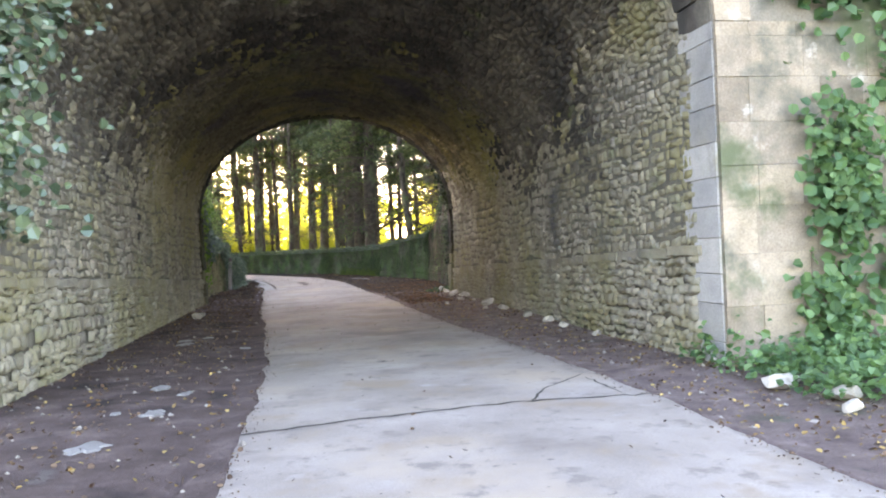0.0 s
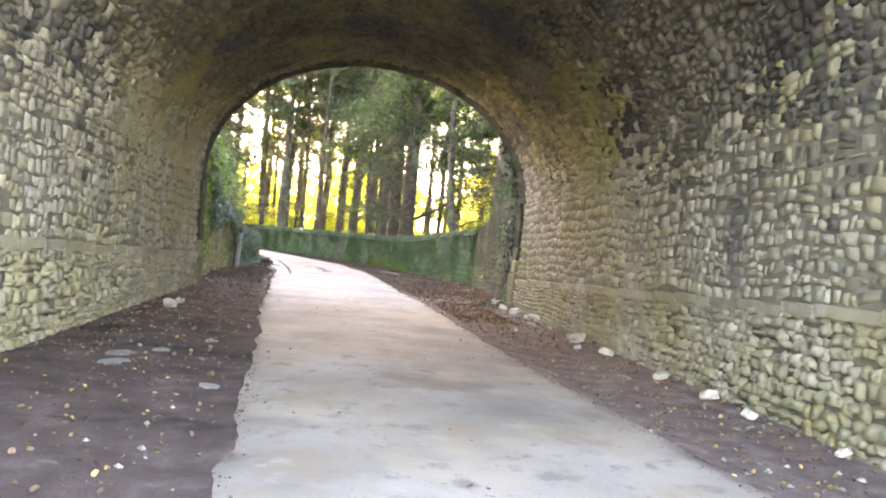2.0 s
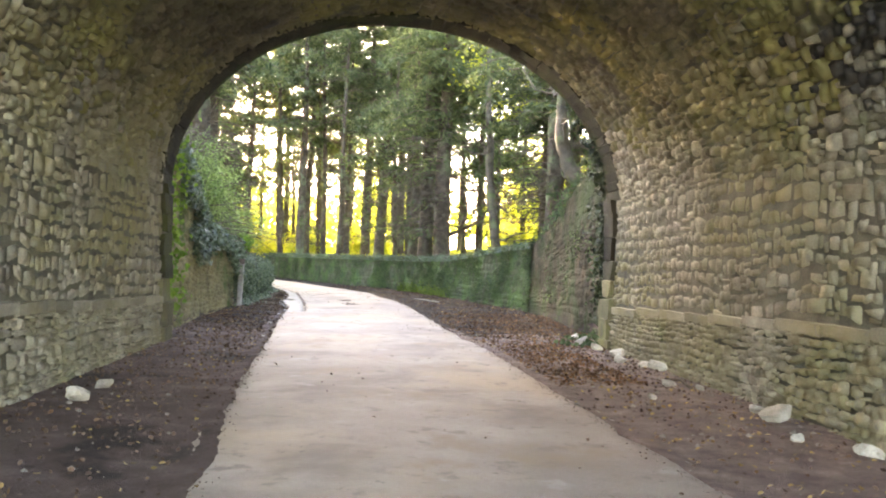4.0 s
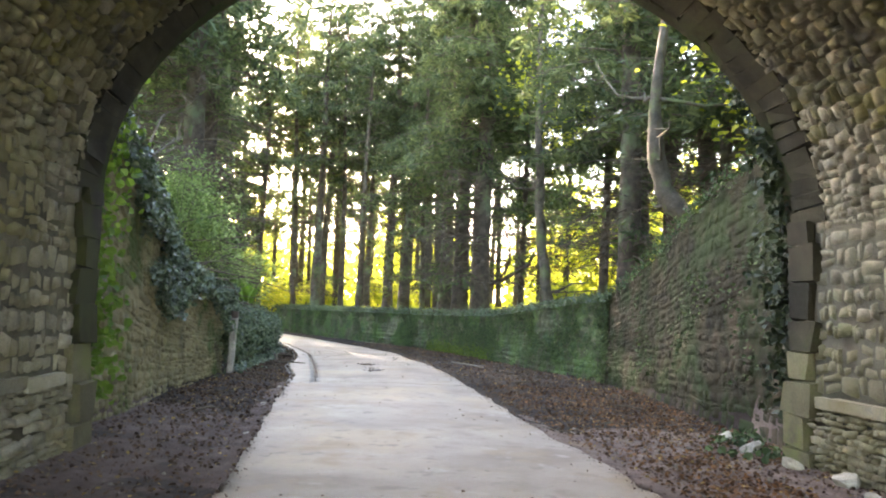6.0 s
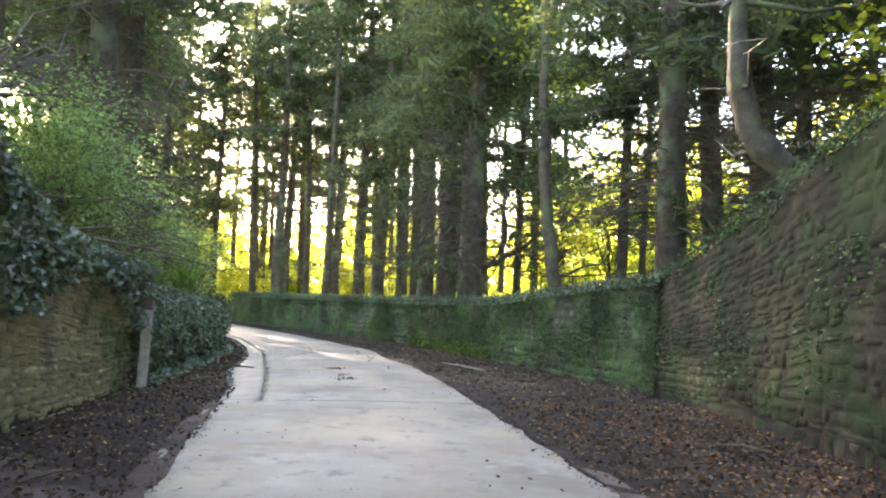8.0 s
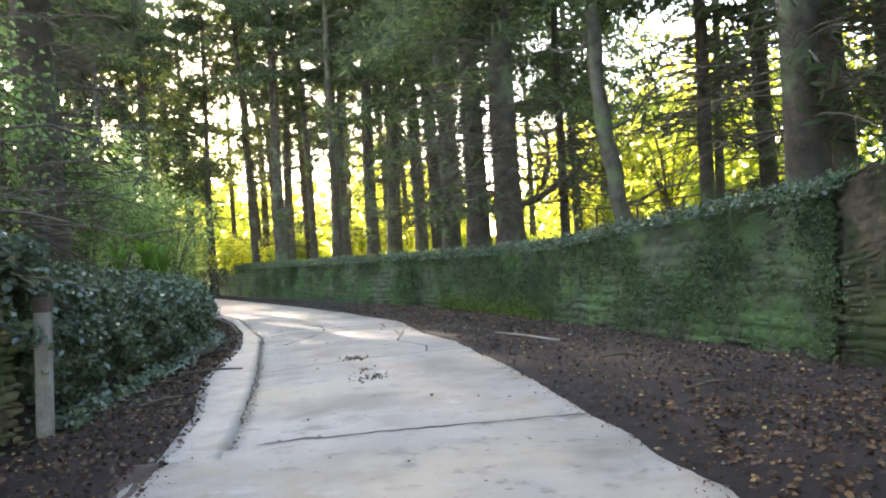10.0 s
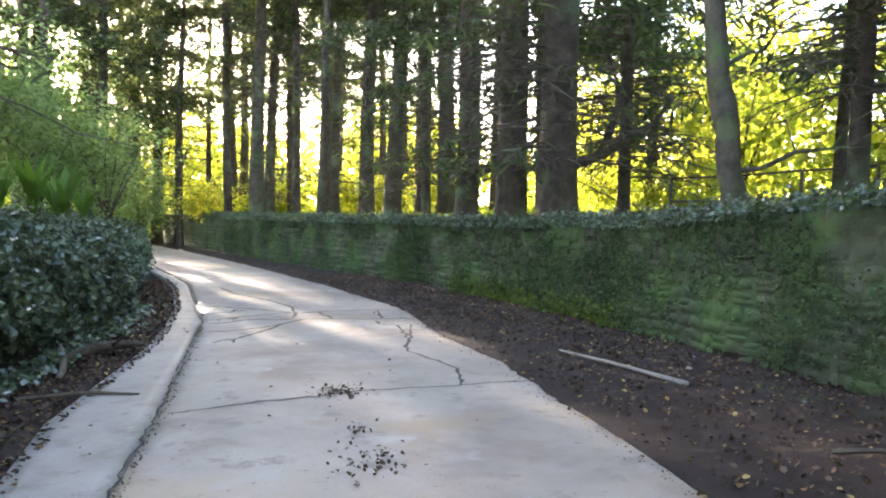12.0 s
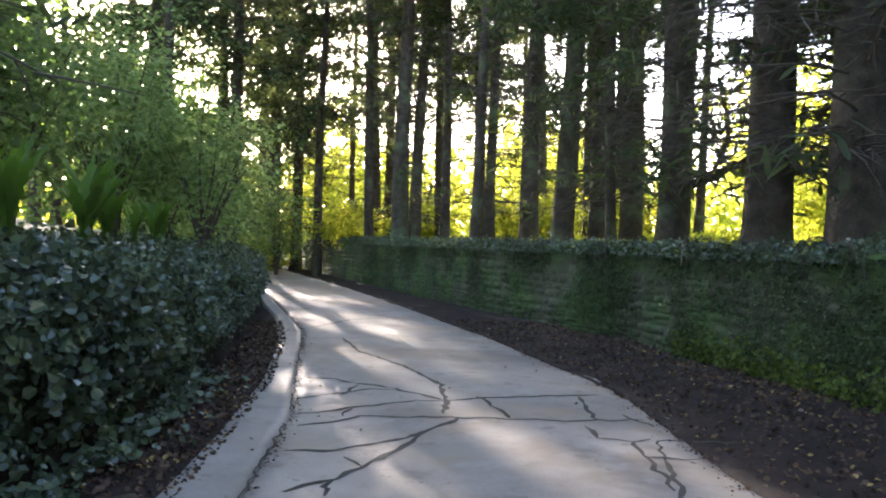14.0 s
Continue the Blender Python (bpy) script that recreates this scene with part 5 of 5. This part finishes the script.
def bare_tangle(x, y, z, seed, aim, label):
    rng = np.random.default_rng(seed)
    ob = thing("dead_branch", label, "branch", "bare branches over the bank", m=pose(x, y, z))
    for k in range(7):
        d = np.array(aim) * rng.uniform(0.6, 1.2) + rng.normal(0, 0.35, 3)
        pts = [np.zeros(3), d * 0.35 + rng.normal(0, 0.06, 3), d * 0.7 + rng.normal(0, 0.1, 3), d + np.array([0, 0, -0.15])]
        out = [tube(pts, [0.028, 0.02, 0.013, 0.004], 5)]
        for j in range(7):
            p = pts[1] + (pts[3] - pts[1]) * rng.random()
            e = d * rng.uniform(0.1, 0.35) + rng.normal(0, 0.28, 3)
            out.append(tube([p, p + e * 0.5, p + e], [0.009, 0.006, 0.002], 3))
        part("bough", mesh_of("bough", *join(out), M_TWIG), ob, kind="stuff")


for i, (x, y, z, aim) in enumerate([(-9.3, 29.2, 2.3, (1.2, 1.8, -0.3)), (-9.7, 30.5, 2.7, (1.0, 2.4, 0.4)), (-9.6, 27.5, 3.4, (0.8, 2.2, 0.9)), (-10.2, 32.0, 2.4, (0.6, 2.4, 0.3)), (-10.4, 33.8, 1.9, (0.8, 2.0, 0.6)), (-9.8, 29.0, 3.6, (0.4, 2.2, 1.4))]):
    bare_tangle(x, y, z, 300 + i, aim, "pale bare dead branches reaching from the bank")


# ---- loose things ----
def rock_mesh(seed):
    bm = bmesh.new()
    bmesh.ops.create_icosphere(bm, subdivisions=2, radius=0.5)
    for v in bm.verts:
        off = Vector((seed * 3.1, seed * 1.7, 0))
        v.co *= 1 + 0.55 * noise.noise(v.co * 2.0 + off) + 0.3 * noise.noise(v.co * 5.0 + off)
        v.co.x, v.co.z = min(max(v.co.x, -0.36), 0.4), min(max(v.co.z * 0.7, -0.24), 0.22)
    me = bpy.data.meshes.new("rock")
    bm.to_mesh(me)
    bm.free()
    me.materials.append(M_ROCK)
    return me


ROCKS = [rock_mesh(i) for i in range(5)]
rng = np.random.default_rng(71)
SPOTS = [(0.62, 21.95, 0.3), (0.5, 22.3, 0.2), (1.3, 17.2, 0.24), (1.05, 18.5, 0.34), (1.0, 18.9, 0.2), (0.45, 20.4, 0.2), (0.25, 22.8, 0.22), (0.35, 23.6, 0.28), (0.1, 24.3, 0.24), (-0.05, 25.2, 0.3), (1.62, 15.2, 0.22), (1.85, 14.0, 0.24), (2.0, 13.2, 0.18), (-5.6, 18.1, 0.3), (-5.75, 18.9, 0.22), (0.8, 20.3, 0.14), (0.95, 17.7, 0.14), (2.3, 11.9, 0.16), (0.1, 19.6, 0.14), (3.1, 7.3, 0.34), (3.35, 6.6, 0.28), (3.2, 6.2, 0.2), (-0.1, 26.1, 0.2)]
for i, (x, y, s) in enumerate(SPOTS):
    thing("rock", "pale fallen stone lying on the verge by the wall", "rock", "stones along the wall foot", me=ROCKS[i % 5], m=pose(x, y, land(x, y) + 0.22 * s, rng.uniform(-25, 25), rng.uniform(-25, 25), rng.uniform(0, 360)) @ Matrix.Diagonal((s, s * 0.8, s * 0.85, 1)))

post = thing("marker_post", "weathered pale wooden marker post by the ivy", "post", m=pose(-8.66, 32.25, -0.06, 0, 2, 8))
bm = bmesh.new()
bmesh.ops.create_cube(bm, size=1)
bmesh.ops.scale(bm, vec=(0.13, 0.13, 1.4), verts=bm.verts)
bmesh.ops.translate(bm, vec=(0, 0, 0.7), verts=bm.verts)
bmesh.ops.bevel(bm, geom=list(bm.edges), offset=0.015, segments=1, affect="EDGES")
me = bpy.data.meshes.new("shaft")
bm.to_mesh(me)
bm.free()
me.materials.append(M_POST)
part("shaft", me, post)
part("cap", mesh_of("cap", *box(-0.068, 0.068, -0.068, 0.068, 1.28, 1.42), M_IRON), post, "dark stained top")

stick = thing("stick", "long pale bare stick lying on the leaf litter", "stick")
part("rod", mesh_of("rod", *tube([(-4.48, 39.11, 0.075), (-4.05, 38.35, 0.085), (-3.72, 37.8, 0.075), (-3.5, 37.4, 0.07)], [0.012, 0.02, 0.024, 0.03], 7), M_PALEWOOD, True), stick)
for i, (x, y, a, n) in enumerate([(-8.6, 36.4, 20, 0.9), (-8.75, 35.3, -30, 0.7), (-8.3, 34.0, 60, 0.6), (0.6, 20.6, 100, 0.8), (-2.4, 33.0, 30, 0.6), (-2.9, 35.2, -15, 0.5), (-0.9, 29.0, 140, 0.7), (-6.9, 26.5, 70, 0.5)]):
    d = np.array([math.cos(radians(a)), math.sin(radians(a)), 0]) * n / 2
    z = land(x, y) + 0.03
    thing("stick", "dark fallen twig on the verge", "stick", "twigs on the verge", me=mesh_of("stick", *tube([np.array([x, y, z]) - d, np.array([x + 0.04, y + 0.02, z + 0.03]), np.array([x, y, z]) + d], [0.02, 0.018, 0.008], 5), M_TWIG))


def fallen_branch():
    """A broken branch at the foot of the hedge: a dark bough and a torn stub."""
    ob = thing("fallen_branch", "broken dark branch with a torn stub by the hedge", "branch", m=pose(-9.25, 38.0, land(-9.25, 38.0)))
    part("bough", mesh_of("bough", *tube([(0.12, 0.75, 0.05), (0.1, 0.4, 0.1), (-0.02, 0.05, 0.12), (-0.12, -0.25, 0.08), (-0.1, -0.6, 0.05)], [0.03, 0.045, 0.055, 0.05, 0.03], 8), M_BARK, True), ob)
    part("stub", mesh_of("stub", *tube([(0.2, -1.1, 0.02), (0.16, -0.95, 0.09), (0.06, -0.75, 0.17), (-0.08, -0.55, 0.24)], [0.03, 0.032, 0.026, 0.01], 8), M_TWIG, True), ob, "dry torn stub")
    part("side_twig", mesh_of("side_twig", *tube([(0.05, 0.2, 0.1), (0.22, 0.1, 0.22), (0.34, -0.12, 0.26)], [0.018, 0.012, 0.004], 6), M_BARK, True), ob)


fallen_branch()


def old_fence():
    ob = thing("iron_fence", "leaning rusted iron field fence behind the wall", "fence")
    tips = []
    for i, (x, y) in enumerate([(-1.75, 45.8), (-0.85, 45.0), (0.1, 44.2), (1.0, 43.4)]):
        z = land(x, y)
        h = 1.0
        part("fence_post", mesh_of("fence_post", *tube([(x, y, z - 0.2), (x + 0.03, y, z + h)], [0.035, 0.03], 6), M_IRON), ob)
        tips.append((x + 0.03, y, z + h))
    for k in (0.0, 0.45):
        part("fence_rail", mesh_of("fence_rail", *tube([(x, y, z - k) for x, y, z in tips], [0.025] * len(tips), 6), M_IRON), ob)


old_fence()
log = thing("fallen_log", "dark mossy fallen log behind the low wall", "log", me=mesh_of("fallen_log", *tube([(-2.3, 42.9, land(-2.3, 42.9) + 0.1), (-1.2, 42.0, land(-1.2, 42.0) + 0.2), (0.1, 41.0, land(0.1, 41.0) + 0.25)], [0.13, 0.17, 0.15], 9), M_BARK, True))


# ---- scattered litter ----
def litter(name, label, seed, n, where, size, material, category="leaves", lift=0.012, spread=0.35):
    rng = np.random.default_rng(seed)
    pts = where(rng, n)
    c = np.array([(x, y, (road_z(x, y) if ROAD_L(y) < x < ROAD_R(y) else land(x, y)) + lift) for x, y in pts])
    thing(name, label, category, kind="stuff", me=leaf_mesh(name, rng, c, np.tile([0, 0, 1.0], (len(c), 1)), size, material, spread=spread, fold=0.15))


def verge_right(rng, n):
    y = 5 + 45 * rng.random(n)
    t = rng.random(n) ** 0.8
    r = np.where(y < 24.4, C0[0] + (y - C0[1]) * -0.167 + RIGHT * 1.0 + 0.25, WALL_R(y))
    return np.stack([ROAD_R(y) - 0.1 + t * (r - ROAD_R(y)), y], 1)


def wood_right(rng, n):
    p = verge_right(rng, n)
    return p[rng.random(n) < np.clip((p[:, 1] - 15) / 14, 0.12, 1.0)]


def wood_left(rng, n):
    p = verge_left(rng, n)
    return p[rng.random(n) < np.clip((p[:, 1] - 12) / 14, 0.2, 1.0)]


def verge_left(rng, n):
    y = 4 + 44 * rng.random(n)
    t = rng.random(n) ** 0.9
    l = np.where(y < 22.6, C0[0] + (y - C0[1]) * -0.167 + LEFT - 0.5, WALL_L(y))
    return np.stack([ROAD_L(y) + 0.1 - t * (ROAD_L(y) - l), y], 1)


def on_road(rng, n):
    y = 4 + 44 * rng.random(n)
    t = np.where(rng.random(n) < 0.7, rng.beta(0.5, 0.5, n), rng.random(n))
    return np.stack([ROAD_L(y) + t * (ROAD_R(y) - ROAD_L(y)), y], 1)


litter("leaf_litter", "brown and yellow fallen leaves on the verge", 81, 2800, verge_right, 0.032, M_DEAD)
def russet(rng, n):
    y = 20.5 + 12 * rng.random(n)
    r = np.where(y < 24.4, ROAD_R(y) + 1.3, WALL_R(y))
    return np.stack([ROAD_R(y) + 0.1 + (r - ROAD_R(y) - 0.15) * rng.random(n) ** 0.8, y], 1)


litter("leaf_litter", "russet fallen leaves drifted over the verge", 88, 5000, russet, 0.036, M_RUSSET, spread=0.5)
litter("leaf_litter", "dark damp leaf litter over the verge", 86, 16000, wood_right, 0.034, M_LITTER, spread=0.6)
litter("leaf_litter", "dark damp leaf litter beneath the wall", 87, 14000, wood_left, 0.034, M_LITTER, spread=0.6)
litter("leaf_litter", "brown fallen leaves on the verge", 82, 1700, verge_left, 0.032, M_DEAD)
def lane_edge(rng, n):
    y = 2.0 + 50 * rng.random(n)
    side = rng.random(n) < 0.6
    off = rng.normal(0, 0.08, n) + 0.02 + 0.1 * rng.random(n) ** 3
    left = np.array([ROAD_L(v) if v < 31.5 else GUTTER(v) for v in y])
    right = np.array([ROAD_R(v) for v in y])
    return np.stack([np.where(side, right - off, left + np.where(y < 31.5, off, np.abs(off) * 0.4)), y], 1)


litter("leaf_litter", "crumbs of soil and leaf along the lane edge", 95, 7000, lane_edge, 0.014, M_LITTER, spread=0.4, lift=0.006)
litter("leaf_litter", "scattered leaves on the lane", 83, 260, on_road, 0.028, M_LITTER)
for i, (x, y, r, n) in enumerate([(-6.56, 36.74, 0.1, 120), (-6.05, 34.88, 0.13, 70), (-6.2, 35.6, 0.06, 25)]):
    litter("leaf_pile", "small clump of wet leaves and twigs on the lane", 90 + i, n, lambda rng, k: np.stack([x + rng.normal(0, r, k), y + rng.normal(0, r * 1.4, k)], 1), 0.024, M_LITTER, spread=0.9, lift=0.015)


def pale_patch(x, y, r, seed):
    """A thin pale crust of spilled mortar on the verge."""
    rng = np.random.default_rng(seed)
    n = 14
    ring = [(x + r * rng.uniform(0.55, 1.2) * math.cos(2 * math.pi * i / n), y + 1.5 * r * rng.uniform(0.55, 1.2) * math.sin(2 * math.pi * i / n)) for i in range(n)]
    v = [(a, b, land(a, b) + 0.004) for a, b in ring] + [(x + (a - x) * 0.75, y + (b - y) * 0.75, land(a, b) + 0.016) for a, b in ring]
    f = [(i, (i + 1) % n, n + (i + 1) % n, n + i) for i in range(n)] + [tuple(range(n, 2 * n))]
    thing("mortar_crust", "thin pale crust of old mortar on the verge", "debris", "pale crusts on the verge", me=mesh_of("mortar_crust", v, f, M_GUTTER))


for i, (x, y, r) in enumerate([(-2.75, 6.15, 0.16), (-2.7, 7.35, 0.13), (-3.1, 8.75, 0.12), (-2.75, 8.45, 0.1), (-3.05, 7.4, 0.06), (-3.1, 12.4, 0.1), (-4.2, 12.9, 0.14), (-4.35, 13.4, 0.14), (-4.1, 13.9, 0.1), (-3.9, 15.0, 0.1)]):
    pale_patch(x, y, r, 400 + i)


def soil_drift(y0, y1, side, seed):
    """A thin tongue of soil that has crept over the edge of the lane."""
    rng = np.random.default_rng(seed)
    ys = np.arange(y0, y1, 0.1)
    v, f = [], []
    for i, y in enumerate(ys):
        t = (y - y0) / (y1 - y0)
        w = (0.03 + 0.16 * abs(lump(y, seed, 0.7)) + 0.05 * abs(lump(y, seed, 3.0)) + 0.02 * rng.random()) * math.sin(math.pi * min(max(t, 0.02), 0.98)) ** 0.5
        e = ROAD_L(y) if side < 0 else ROAD_R(y)
        for d, z in ((-0.2, 0.0), (w * 0.5, 0.01), (w, -0.004)):
            x = e - side * d
            v.append((x, y, (max(road_z(x, y), 0.02) if d > 0 else land(x, y)) + z))
        if i:
            k = 3 * i
            f += [(k - 3, k - 2, k + 1, k), (k - 2, k - 1, k + 2, k + 1)]
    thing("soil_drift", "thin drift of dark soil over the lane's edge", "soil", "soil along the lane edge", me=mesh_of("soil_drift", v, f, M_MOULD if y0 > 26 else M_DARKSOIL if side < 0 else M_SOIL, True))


for i, (y0, y1, side) in enumerate([(4, 13, -1), (12, 22, -1), (21, 31.3, -1), (3, 12, 1), (11, 20, 1), (19, 28, 1), (27, 36, 1), (35, 44, 1), (43, 54, 1)]):
    soil_drift(y0, y1, side, 500 + i)


def pebbles(name, label, seed, n, where, low, high, material):
    rng = np.random.default_rng(seed)
    chunks = []
    base = np.array([(1, 0, 0), (-0.9, 0.1, 0), (0, 0.9, 0), (0.1, -1, 0), (0, 0, 0.7), (0, 0, -0.6)], float)
    faces = [(0, 2, 4), (2, 1, 4), (1, 3, 4), (3, 0, 4), (2, 0, 5), (1, 2, 5), (3, 1, 5), (0, 3, 5)]
    for x, y in where(rng, n):
        s = low + (high - low) * rng.random() ** 3
        z = road_z(x, y) if ROAD_L(y) < x < ROAD_R(y) else land(x, y)
        chunks.append((base * s * rng.uniform(0.6, 1.3, (6, 3)) + [x, y, z + s * 0.2], faces))
    thing(name, label, "gravel", kind="stuff", me=mesh_of(name, *join(chunks), material, False))


def tunnel_right(rng, n):
    p = verge_right(rng, n)
    return p[rng.random(n) < np.clip((30 - p[:, 1]) / 6, 0.1, 1.0)]


def tunnel_left(rng, n):
    p = verge_left(rng, n)
    return p[rng.random(n) < np.clip((30 - p[:, 1]) / 6, 0.12, 1.0)]


pebbles("gravel", "loose pale pebbles and mortar crumbs on the verge", 84, 1100, tunnel_right, 0.008, 0.045, M_GRAVEL)
pebbles("gravel", "loose pale pebbles on the verge", 85, 1000, tunnel_left, 0.008, 0.04, M_GRAVEL)
